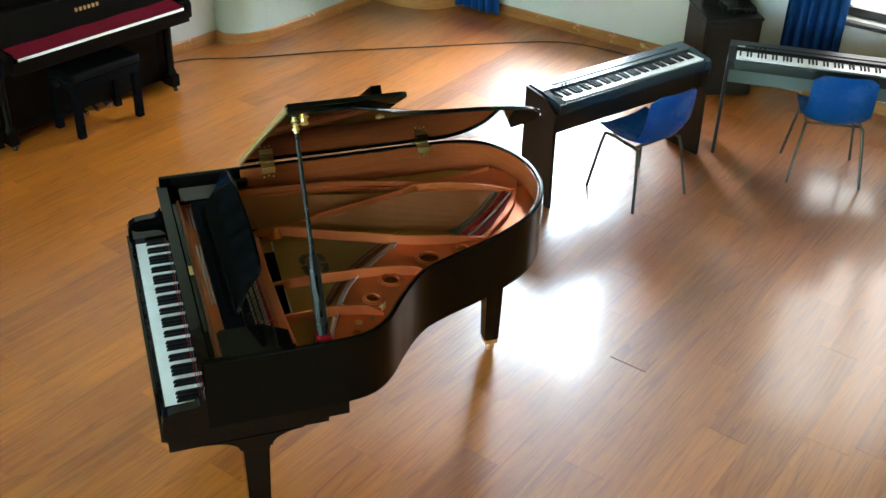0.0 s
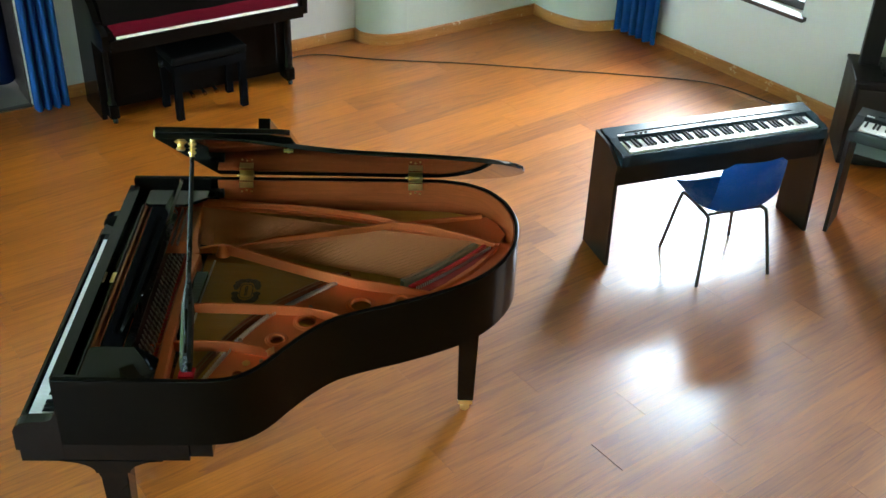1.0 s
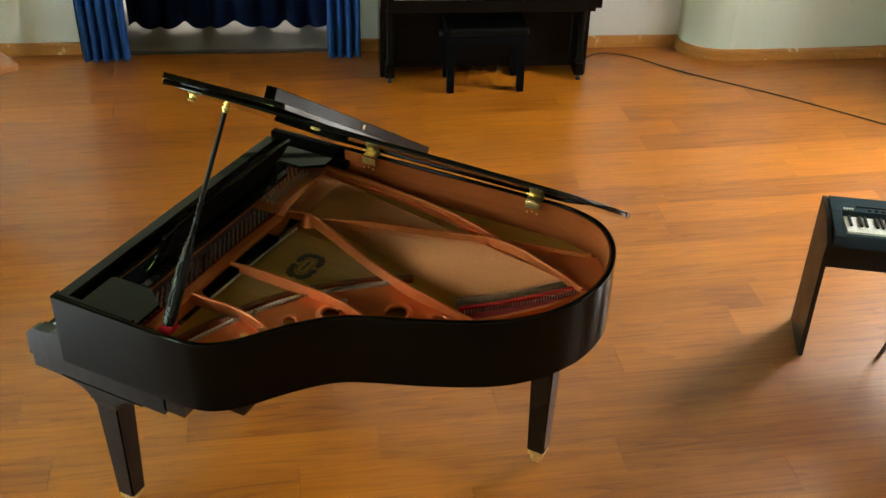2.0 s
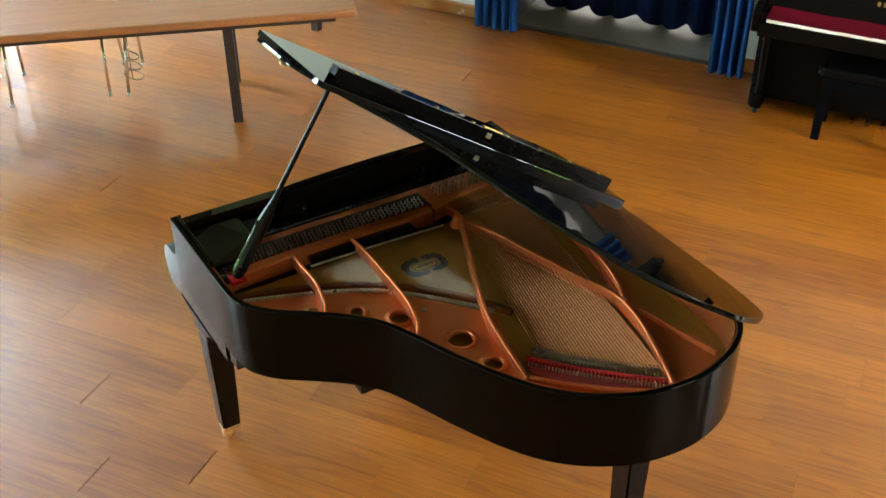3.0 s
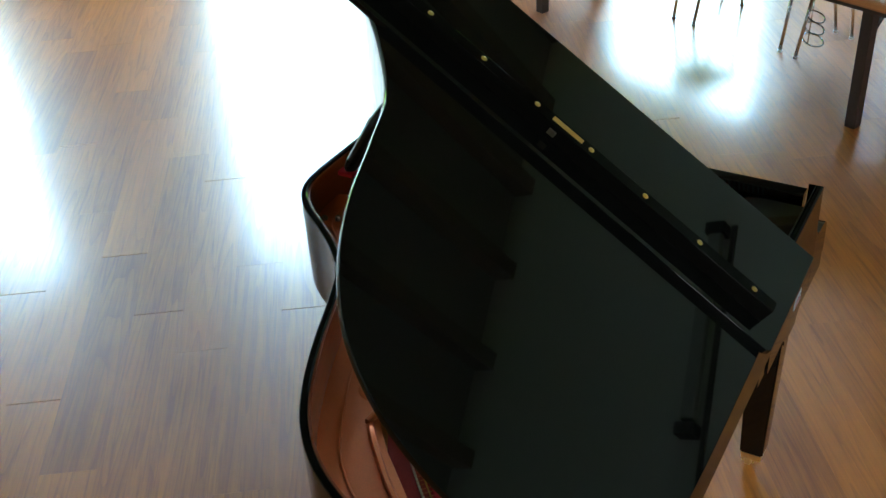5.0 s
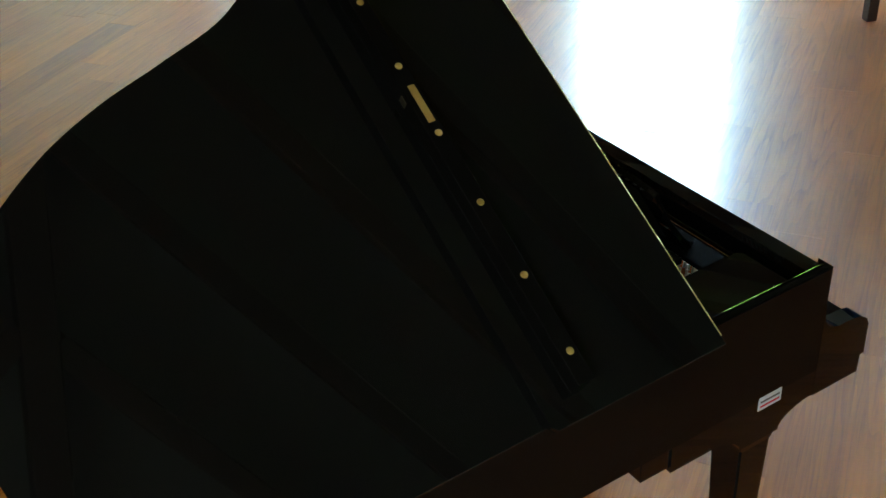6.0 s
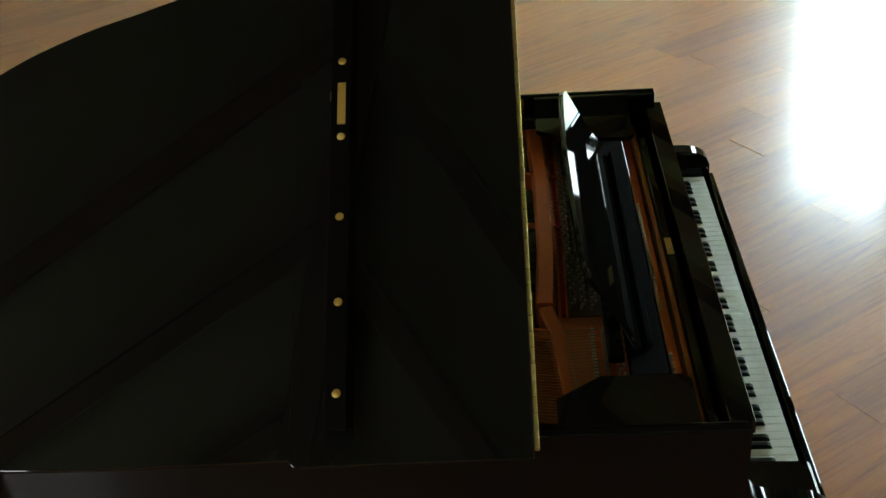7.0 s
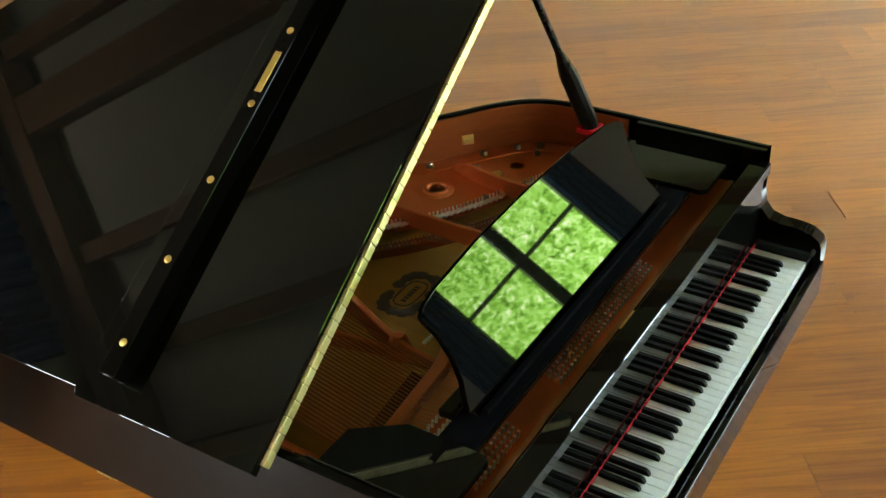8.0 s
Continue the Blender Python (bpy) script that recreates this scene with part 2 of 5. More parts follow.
M_CLOTH_RED = surface("crimson_key_cover", (0.11, 0.0016, 0.008), 0.9, vary=0.15, fine=300, bump=0.3, spec=0.08)
M_WHITE_EDGE = surface("off_white_plastic", (0.78, 0.76, 0.68), 0.35, vary=0.05, bump=0.0)
M_PAPER = surface("paper_label", (0.42, 0.41, 0.39), 0.6, vary=0.05, bump=0.0)
M_WOOD_TRIM = wood("orange_wood_trim", (0.30, 0.09, 0.025), (0.50, 0.17, 0.05), 0.3, grain=(2, 30, 30))
M_OUT = glow("sky_and_trees", outdoors)
M_OUT_OPEN = glow("open_sky", lambda t, em: outdoors(t, em, -0.6, (0.66, 0.85, 1.0, 1), 0.78, 1.15))


def courtyard(t, em):
    geo = t.nodes.new("ShaderNodeNewGeometry")
    blot = node(t, "ShaderNodeTexNoise", [(geo.outputs["Position"], "Vector")], Scale=1.5, Detail=4.0)
    c = ramp(t, blot.outputs["Fac"], [(0.3, (0.75, 0.80, 0.80)), (0.7, (0.95, 0.98, 1.0))])
    t.links.new(c.outputs["Color"], em.inputs["Color"])
    em.inputs["Strength"].default_value = 5.5


M_OUT_COURT = glow("bright_courtyard", courtyard)


def ceiling_fill(t, em):
    """A strong pale glow for an unseen strip outside, added to brighten the ceiling."""
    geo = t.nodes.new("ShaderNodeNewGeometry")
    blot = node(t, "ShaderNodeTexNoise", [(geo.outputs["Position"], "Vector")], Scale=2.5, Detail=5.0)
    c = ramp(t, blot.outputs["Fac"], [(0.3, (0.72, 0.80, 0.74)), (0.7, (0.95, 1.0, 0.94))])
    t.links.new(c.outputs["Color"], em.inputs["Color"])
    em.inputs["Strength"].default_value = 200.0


M_OUT_FILL = glow("fill_glow_outside", ceiling_fill)
M_GLASS = bpy.data.materials.new("window_glass")
M_GLASS.use_nodes = True
M_GLASS.node_tree.nodes["Principled BSDF"].inputs["Transmission Weight"].default_value = 1.0
M_GLASS.node_tree.nodes["Principled BSDF"].inputs["Roughness"].default_value = 0.0
M_GLASS.node_tree.nodes["Principled BSDF"].inputs["IOR"].default_value = 1.45


# ---- building helpers ----
def link_mesh(name, bm, material):
    bmesh.ops.recalc_face_normals(bm, faces=bm.faces)
    me = bpy.data.meshes.new(name)
    bm.to_mesh(me)
    bm.free()
    me.materials.append(material)
    return new(name, me)


def smooth(ob, degrees=35):
    me = ob.data
    me.polygons.foreach_set("use_smooth", [True] * len(me.polygons))
    me.set_sharp_from_angle(angle=radians(degrees))
    areas = sorted(p.area for p in me.polygons)
    wide = 8 * areas[len(areas) // 2] if len(me.vertices) <= 120 else 1e9
    for p in me.polygons:
        if len(p.vertices) > 4 or p.area > wide:
            p.use_smooth = False
    return ob


def part(name, bm, material, parent, label="", soft=True):
    ob = link_mesh(name, bm, material)
    ob.parent = parent
    if soft:
        smooth(ob)
    return tagged(ob, label)


def thing(name, m, label, category, group="", kind=""):
    ob = new(name)
    ob.empty_display_size = 0.1
    ob.matrix_world = m
    return tagged(ob, label, category, group, kind)


def fixed(name, bm, material, label="", category="", kind="structure", soft=False):
    ob = link_mesh(name, bm, material)
    if soft:
        smooth(ob)
    return tagged(ob, label, category, kind=kind)


def box(bm, x0, x1, y0, y1, z0, z1, bevel=0.0, m=None):
    v = [bm.verts.new((x, y, z)) for z in (z0, z1) for y in (y0, y1) for x in (x0, x1)]
    f = [bm.faces.new([v[i] for i in q]) for q in ((0, 2, 3, 1), (4, 5, 7, 6), (0, 1, 5, 4), (2, 6, 7, 3), (0, 4, 6, 2), (1, 3, 7, 5))]
    if bevel:
        edges = {e for q in f for e in q.edges}
        made = bmesh.ops.bevel(bm, geom=list(edges), offset=bevel, segments=2, affect="EDGES", profile=0.5)
        v = list({w for q in made["faces"] for w in q.verts} | {w for w in v if w.is_valid})
    if m is not None:
        bmesh.ops.transform(bm, matrix=m, verts=v)
    return bm


def B(*args, **kw):
    return box(bmesh.new(), *args, **kw)


def prism(bm, outline, z0, z1, m=None):
    low = [bm.verts.new((x, y, z0)) for x, y in outline]
    high = [bm.verts.new((x, y, z1)) for x, y in outline]
    bm.faces.new(low[::-1])
    bm.faces.new(high)
    for i in range(len(outline)):
        j = (i + 1) % len(outline)
        bm.faces.new((low[i], low[j], high[j], high[i]))
    if m is not None:
        bmesh.ops.transform(bm, matrix=m, verts=low + high)
    return bm


def side_prism(bm, outline, x0, x1):
    """A (y, z) outline carried from x0 to x1."""
    one = [bm.verts.new((x0, y, z)) for y, z in outline]
    two = [bm.verts.new((x1, y, z)) for y, z in outline]
    bm.faces.new(one)
    bm.faces.new(two[::-1])
    for i in range(len(outline)):
        j = (i + 1) % len(outline)
        bm.faces.new((one[i], one[j], two[j], two[i]))
    return bm


def spline(points, steps=8, closed=False):
    """A smooth line through the points."""
    p = [Vector(q) for q in points]
    n = len(p)
    out = []
    for i in range(n if closed else n - 1):
        a = p[(i - 1) % n] if closed or i else p[0] * 2 - p[1]
        b, c = p[i], p[(i + 1) % n]
        d = p[(i + 2) % n] if closed or i + 2 < n else p[-1] * 2 - p[-2]
        for k in range(steps):
            s = k / steps
            out.append(0.5 * (2 * b + (c - a) * s + (2 * a - 5 * b + 4 * c - d) * s * s + (3 * b - a - 3 * c + d) * s**3))
    if not closed:
        out.append(p[-1])
    return out


def tube(bm, points, r, sides=8, cap=True):
    """A round bar along the points; r is one radius or one for each point."""
    pts = [Vector(q) for q in points]
    radii = r if isinstance(r, (list, tuple)) else [r] * len(pts)
    rings, ref = [], Vector((0, 0, 1))
    for i, q in enumerate(pts):
        d = (pts[min(i + 1, len(pts) - 1)] - pts[max(i - 1, 0)]).normalized()
        if abs(d.dot(ref)) > 0.95:
            ref = Vector((1, 0, 0)) if abs(d.x) < 0.9 else Vector((0, 1, 0))
        s = d.cross(ref).normalized()
        w = s.cross(d).normalized()
        rings.append([bm.verts.new(q + radii[i] * (math.cos(a) * s + math.sin(a) * w)) for a in (2 * math.pi * k / sides for k in range(sides))])
    for one, two in zip(rings, rings[1:]):
        for k in range(sides):
            bm.faces.new((one[k], one[(k + 1) % sides], two[(k + 1) % sides], two[k]))
    if cap and sides > 2:
        bm.faces.new(rings[0][::-1])
        bm.faces.new(rings[-1])
    return bm


def bar(bm, points, width, z_of, height, soft=0.3):
    """An upright bar with softened top edges that follows a plan line; z_of(i, n) gives its foot."""
    pts = [Vector((q[0], q[1])) for q in points]
    n = len(pts)
    rows = []
    for i, q in enumerate(pts):
        d = (pts[min(i + 1, n - 1)] - pts[max(i - 1, 0)]).normalized()
        s = Vector((d.y, -d.x))
        z, h, w = z_of(i, n), height(i, n) if callable(height) else height, width / 2
        c = min(w, h) * soft
        prof = [(-w, 0), (-w, h - c), (-w + c, h), (w - c, h), (w, h - c), (w, 0)]
        rows.append([bm.verts.new((q.x + s.x * o, q.y + s.y * o, z + dz)) for o, dz in prof])
    for one, two in zip(rows, rows[1:]):
        for k in range(6):
            bm.faces.new((one[k], one[(k + 1) % 6], two[(k + 1) % 6], two[k]))
    bm.faces.new(rows[0][::-1])
    bm.faces.new(rows[-1])
    return bm


def lathe(bm, profile, centre=(0, 0, 0), sides=20, m=None):
    rings = []
    c = Vector(centre)
    for r, z in profile:
        rings.append([bm.verts.new(c + Vector((r * math.cos(a), r * math.sin(a), z))) for a in (2 * math.pi * k / sides for k in range(sides))])
    for one, two in zip(rings, rings[1:]):
        for k in range(sides):
            bm.faces.new((one[k], one[(k + 1) % sides], two[(k + 1) % sides], two[k]))
    if m is not None:
        bmesh.ops.transform(bm, matrix=m, verts=[v for ring in rings for v in ring])
    return bm


def disc(bm, centre, r, z, sides=20):
    vs = [bm.verts.new((centre[0] + r * math.cos(2 * math.pi * k / sides), centre[1] + r * math.sin(2 * math.pi * k / sides), z)) for k in range(sides)]
    bm.faces.new(vs)
    return bm


def inset_line(points, gap):
    """An open plan line moved to its right by gap."""
    out = []
    n = len(points)
    for i, q in enumerate(points):
        a, b = Vector(points[max(i - 1, 0)]).to_2d(), Vector(points[min(i + 1, n - 1)]).to_2d()
        d = (b - a).normalized()
        out.append(Vector((q[0] + d.y * gap, q[1] - d.x * gap)))
    return out


# ---- the room: x of its axes runs across from the curtain wall, y along it ----
ROOM = pose(0, 0, 0, 0, 0, 31.2)
CEILING, V_A, V_C, U_D = 4.7, -3.715, 6.9, -6.2


def wall(name, m, s0, s1, height, openings, thick=0.28, material=M_WALL, label=""):
    """A wall along x of m, its room side at y = 0 and its body behind at +y, with openings (s0, s1, z0, z1) through it."""
    bm = bmesh.new()
    cuts = sorted({s0, s1, *[o[0] for o in openings], *[o[1] for o in openings]})
    for a, b in zip(cuts, cuts[1:]):
        holes = [o for o in openings if o[0] <= a and o[1] >= b]
        z = 0.0
        for o in holes:
            if o[2] > 0:
                box(bm, a, b, 0, thick, 0, o[2])
            z = o[3]
        box(bm, a, b, 0, thick, z, height)
    bmesh.ops.remove_doubles(bm, verts=bm.verts, dist=1e-5)
    bmesh.ops.transform(bm, matrix=m, verts=bm.verts)
    return fixed(name, bm, material, label or "white painted plaster wall", "wall")


def window(name, m, s0, s1, z0, z1):
    """A dark-framed casement with a heavy transom and a slim mullion; y runs out of the room."""
    ob = thing(name, m, "dark framed window with six panes and greenery outside", "window", kind="structure")
    fr = bmesh.new()
    w = 0.065
    for b in ((s0, s0 + w, z0, z1), (s1 - w, s1, z0, z1), (s0 + w, s1 - w, z0, z0 + w), (s0 + w, s1 - w, z1 - w, z1)):
        box(fr, b[0], b[1], 0.09, 0.16, b[2], b[3], 0.004)
    part("window_frame", fr, M_FRAME, ob)
    sm = (s0 + s1) / 2
    part("post", B(sm - 0.06, sm + 0.06, 0.085, 0.165, z0 + w, z1 - w, 0.004), M_FRAME, ob)
    for a, b, zt in [(a, b, zt) for a, b in ((s0 + w, sm - 0.06), (sm + 0.06, s1 - w)) for zt in ((1.53, 2.60) if m is D_WALL else (0.985,))]:
        part("glazing_bar", B(a, b, 0.095, 0.155, zt - 0.020, zt + 0.020, 0.003), M_FRAME, ob)
    sill = B(s0 - 0.04, s1 + 0.04, -0.05, 0.088, z0 - 0.035, z0 - 0.002, 0.006)
    part("window_sill", sill, M_FRAME, ob, "dark wooden window sill")
    return ob


A_WALL = ROOM @ pose(V_A, 0, 0, 0, 0, 90)
B_Y = 5.805
B_WALL = ROOM @ pose(0, B_Y, 0, 0, 0, 5.6)
C_WALL = ROOM @ pose(V_C, 0, 0, 0, 0, -90)
D_WALL = ROOM @ pose(0, U_D, 0, 0, 0, 180)
DOOR = (-0.80, 0.74, 0.0, 2.05)
B_WIN = [(-2.48, -1.13, 0.66, 3.8), (0.50, 1.85, 0.66, 3.3)]
D_WIN = [(-5.95, -4.5, 0.40, 3.75), (-2.60, -1.14, 0.40, 3.75), (1.1, 2.55, 0.40, 3.75)]
wall("wall_west", A_WALL, U_D, 3.39, CEILING, [DOOR])
wall("wall_north", B_WALL, -2.84, 6.9, CEILING, B_WIN)
wall("wall_east", C_WALL, -6.5, 6.2, CEILING, [])
wall("wall_south", D_WALL, -6.9, 3.69, CEILING, D_WIN)
k = 0
for m, wins in ((B_WALL, B_WIN), (D_WALL, D_WIN)):
    for s in wins:
        k += 1
        window("window_%d" % k, m, *s)

# the rounded wall projections in the corner
COLUMN = spline([(-3.715, 3.385), (-3.61, 3.39), (-3.515, 3.46), (-3.455, 3.565), (-3.43, 3.71)], 6)
COLUMN += [Vector((-3.434, 4.3)), Vector((-3.465, 5.045))]
COLUMN2 = spline([(-3.465, 5.045), (-3.24, 5.053), (-3.04, 5.12), (-2.915, 5.21), (-2.84, 5.37), (-2.805, 5.53)], 6)
bm = prism(bmesh.new(), [(q.x, q.y) for q in COLUMN] + [(-3.467, 6.2), (-4.0, 6.2), (-4.0, 3.385)], 0, CEILING, ROOM)
fixed("wall_column", bm, M_COLUMN, "pale green rounded wall projection", "wall", soft=True)
bm = prism(bmesh.new(), [(q.x, q.y) for q in COLUMN2] + [(-2.805, 6.2), (-3.465, 6.2)], 0, CEILING, ROOM)
fixed("wall_column", bm, M_COLUMN, "pale green rounded wall projection", "wall", soft=True)


def skirting(points, m):
    """A pine skirting board, its back on the wall line, the room to the right of the way it runs."""
    bm = bmesh.new()
    pts = [Vector((q[0], q[1])) for q in points]
    prof = [(0.0, 0.0), (0.016, 0.0), (0.016, 0.078), (0.009, 0.092), (0.0, 0.092)]
    rows = []
    for o, z in prof:
        rows.append([bm.verts.new((q.x, q.y, z)) for q in inset_line(pts, o)])
    for i in range(len(pts) - 1):
        for a in range(len(prof)):
            b = (a + 1) % len(prof)
            bm.faces.new((rows[a][i], rows[a][i + 1], rows[b][i + 1], rows[b][i]))
    bm.faces.new([r[0] for r in rows])
    bm.faces.new([r[-1] for r in rows][::-1])
    bmesh.ops.transform(bm, matrix=m, verts=bm.verts)
    return fixed("baseboard", bm, M_SKIRT, "orange pine skirting board, scuffed", "skirting board")


skirting([(V_A, U_D + 0.01), (V_A, -0.84)], ROOM)
skirting([(V_A, 0.78), (V_A, 3.38)], ROOM)
skirting([(q.x, q.y) for q in COLUMN], ROOM)
skirting([(q.x, q.y) for q in COLUMN2], ROOM)
skirting([(-2.79, B_Y + 0.098 * -2.79), (6.7, B_Y + 0.098 * 6.7)], ROOM)
skirting([(6.7, U_D), (-3.64, U_D)], ROOM)
skirting([(V_C, 6.2), (V_C, U_D + 0.02)], ROOM)

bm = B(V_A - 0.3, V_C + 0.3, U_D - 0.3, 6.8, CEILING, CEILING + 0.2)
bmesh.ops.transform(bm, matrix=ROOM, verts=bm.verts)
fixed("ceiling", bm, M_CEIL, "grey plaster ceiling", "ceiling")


def beam(a, b, width=0.13, depth=0.17):
    """A ceiling timber from plan point a to b of the room's axes."""
    pa, pb = Vector((*a, 0)), Vector((*b, 0))
    d = (pb - pa).normalized()
    m = ROOM @ Matrix.Translation((*a, CEILING)) @ pose(0, 0, 0, 0, 0, math.degrees(math.atan2(d.y, d.x)))
    bm = B(0, (pb - pa).length, -width / 2, width / 2, -depth, -0.002, 0.006)
    bmesh.ops.transform(bm, matrix=m, verts=bm.verts)
    fixed("ceiling_beam", bm, M_BEAM, "dark brown timber ceiling beam", "beam")


# beams run square to two walls and meet on a diagonal
MITRE, STEP = 1.7, 0.73
beam((V_A, MITRE - V_A), (V_C, MITRE - V_C), 0.17, 0.2)
for k in range(-5, 10):
    v = -0.07 + STEP * k
    if k == 2:
        beam((1.66, MITRE - 1.55), (1.66, 5.5), 0.26, 0.22)
    elif v < V_C - 0.2 and MITRE - v < 5.3:
        beam((v, max(U_D, MITRE - v + 0.1)), (v, 5.5))
for k in range(-10, 7):
    u = 1.10 + STEP * k
    if MITRE - u > V_A + 0.3:
        beam((V_A, u), (min(V_C, MITRE - u - 0.1), u))

# the timber wall plate over the windows
beam((-2.8, B_Y - 0.50 - 0.098 * 2.8), (6.7, B_Y - 0.50 + 0.098 * 6.7), 0.16, 0.24)

# outside
for m, a, b in ((B_WALL, -9, 12), (D_WALL, -13, 9), (A_WALL, -5, 5)):
    bm = bmesh.new()
    y, top = (2.2, 0.8) if m is A_WALL else (4.5, 10)
    vs = [bm.verts.new(q) for q in ((a, y, -1.5), (b, y, -1.5), (b, y, top), (a, y, top))]
    bm.faces.new(vs)
    bmesh.ops.transform(bm, matrix=m, verts=bm.verts)
    fixed("backdrop", bm, M_OUT_COURT if m is A_WALL else M_OUT_OPEN if m is B_WALL else M_OUT, "bright pale courtyard" if m is A_WALL else "green trees under a white sky", "backdrop")

# Unseen panel, added to keep the sky's glare through this window off the floor.
bm = bmesh.new()
vs = [bm.verts.new(q) for q in ((-0.4, 1.5, -0.5), (4.5, 1.5, -0.5), (4.5, 1.5, 7.5), (-0.4, 1.5, 7.5))]
bm.faces.new(vs)
bmesh.ops.transform(bm, matrix=B_WALL, verts=bm.verts)
fixed("backdrop", bm, M_OUT_COURT, "unseen pale panel outside the window, added to block the sky", "backdrop")

# Unseen glowing strip, added to throw light up through the windows onto the ceiling.
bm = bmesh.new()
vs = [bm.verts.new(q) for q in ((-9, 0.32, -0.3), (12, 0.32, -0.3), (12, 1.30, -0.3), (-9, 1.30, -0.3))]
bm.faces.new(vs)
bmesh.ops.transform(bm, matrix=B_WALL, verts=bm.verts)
fixed("ground", bm, M_OUT_FILL, "unseen glowing strip outside the windows, added to brighten the ceiling", "ground")

# ---- curtains ----
def curtain(name, m, x0, x1, z0, z1, folds, depth, material, label, scallop=0.0, seed=1):
    """A hanging cloth with folds and a hem that rises and falls; y is towards the wall."""
    rnd = random.Random(seed)
    bm = bmesh.new()
    nx, nz = folds * 8, 14
    phase = [rnd.uniform(-0.5, 0.5) for _ in range(folds + 2)]
    amp = [rnd.uniform(0.6, 1.1) for _ in range(folds + 2)]
    sheets = []
    for side in (0.0, 0.004):
        grid = []
        for j in range(nz + 1):
            row = []
            for i in range(nx + 1):
                f = i / nx * folds
                k = int(f)
                a = amp[k] * (1 - (f - k)) + amp[k + 1] * (f - k)
                ph = phase[k] * (1 - (f - k)) + phase[k + 1] * (f - k)
                wave = math.sin(2 * math.pi * f + ph)
                t = j / nz
                flare = 0.7 + 0.3 * (1 - t)
                hem = scallop * (0.5 + 0.5 * math.sin(2 * math.pi * f * 0.5 + 0.8 + ph)) * (1 - t) ** 6
                row.append(bm.verts.new((x0 + (x1 - x0) * i / nx + 0.012 * math.cos(2 * math.pi * f) * a, side + wave * a * depth * flare, z0 + hem + (z1 - z0) * t)))
            grid.append(row)
        sheets.append(grid)
    for n, grid in enumerate(sheets):
        for j in range(nz):
            for i in range(nx):
                bm.faces.new((grid[j][i], grid[j][i + 1], grid[j + 1][i + 1], grid[j + 1][i]))
    for i in range(nx):
        bm.faces.new((sheets[0][0][i], sheets[0][0][i + 1], sheets[1][0][i + 1], sheets[1][0][i]))
    for j in range(nz):
        for i in (0, nx):
            bm.faces.new((sheets[0][j][i], sheets[0][j + 1][i], sheets[1][j + 1][i], sheets[1][j][i]))
    bmesh.ops.transform(bm, matrix=m, verts=bm.verts)
    ob = link_mesh(name, bm, material)
    return tagged(smooth(ob, 80), label, "curtain", "curtains")


curtain("curtain", A_WALL @ pose(0, 0.42, 0), -0.79, 0.73, 0.004, 2.07, 8, 0.045, M_CURTAIN_SHADED, "blue curtain drawn across a glass door, coloured as in shade, hem off the floor", 0.05, 3)
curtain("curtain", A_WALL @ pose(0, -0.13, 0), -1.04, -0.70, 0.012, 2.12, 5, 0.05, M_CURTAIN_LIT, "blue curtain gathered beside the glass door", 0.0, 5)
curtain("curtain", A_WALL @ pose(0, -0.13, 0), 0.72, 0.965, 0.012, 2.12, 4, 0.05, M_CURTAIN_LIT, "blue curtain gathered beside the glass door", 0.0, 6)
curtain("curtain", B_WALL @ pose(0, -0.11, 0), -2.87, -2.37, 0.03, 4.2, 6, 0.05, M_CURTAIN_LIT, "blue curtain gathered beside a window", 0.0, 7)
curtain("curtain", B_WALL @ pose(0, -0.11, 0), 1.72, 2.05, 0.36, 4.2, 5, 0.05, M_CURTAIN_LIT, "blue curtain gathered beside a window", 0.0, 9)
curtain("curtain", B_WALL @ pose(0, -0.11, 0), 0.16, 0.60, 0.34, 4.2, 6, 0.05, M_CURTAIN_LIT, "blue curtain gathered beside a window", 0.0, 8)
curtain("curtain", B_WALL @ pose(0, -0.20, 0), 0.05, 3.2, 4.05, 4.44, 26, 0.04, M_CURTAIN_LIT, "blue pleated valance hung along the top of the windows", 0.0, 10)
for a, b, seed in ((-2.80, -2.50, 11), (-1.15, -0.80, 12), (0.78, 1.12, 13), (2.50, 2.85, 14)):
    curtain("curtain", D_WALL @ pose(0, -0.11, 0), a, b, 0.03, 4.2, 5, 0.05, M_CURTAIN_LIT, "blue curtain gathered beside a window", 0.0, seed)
# the case of a rolled-up screen over the glass door
screen = thing("projection_screen", A_WALL @ pose(0, 0, 0), "rolled-up projection screen in a grey case on the wall", "projection screen")
part("case", B(-1.20, 0.10, -0.095, -0.03, 2.905, 2.995, 0.012), M_CASE, screen)
for x in (-1.24, 0.12):
    part("end_cap", B(x, x + 0.08, -0.115, -0.001, 2.885, 3.015, 0.006), M_DULL, screen)

niche = thing("door_1", A_WALL, "curtained glass door in a deep niche with a grey stone floor", "door", kind="structure")
part("niche_floor", B(-0.80, 0.74, 0.012, 0.75, -0.05, 0.012, 0.003), M_SILL, niche, "grey stone niche floor")
for a, b in ((-0.80, -0.788), (0.728, 0.74)):
    part("door_lining", B(a, b, 0.002, 0.28, 0.0125, 2.037, 0.001), M_FRAME, niche, "dark door lining")
part("door_lining", B(-0.80, 0.74, 0.002, 0.28, 2.038, 2.0498, 0.001), M_FRAME, niche, "dark door lining")
part("floor_strip", B(-0.80, 0.74, -0.03, 0.011, -0.004, 0.015, 0.003), M_FRAME, niche, "black strip along the floor")
for a, b in ((-0.92, -0.80), (0.74, 0.86)):
    part("niche_cheek", B(a, b, 0.281, 0.80, -0.05, 2.05, 0.002), M_FRAME, niche, "dark niche side")
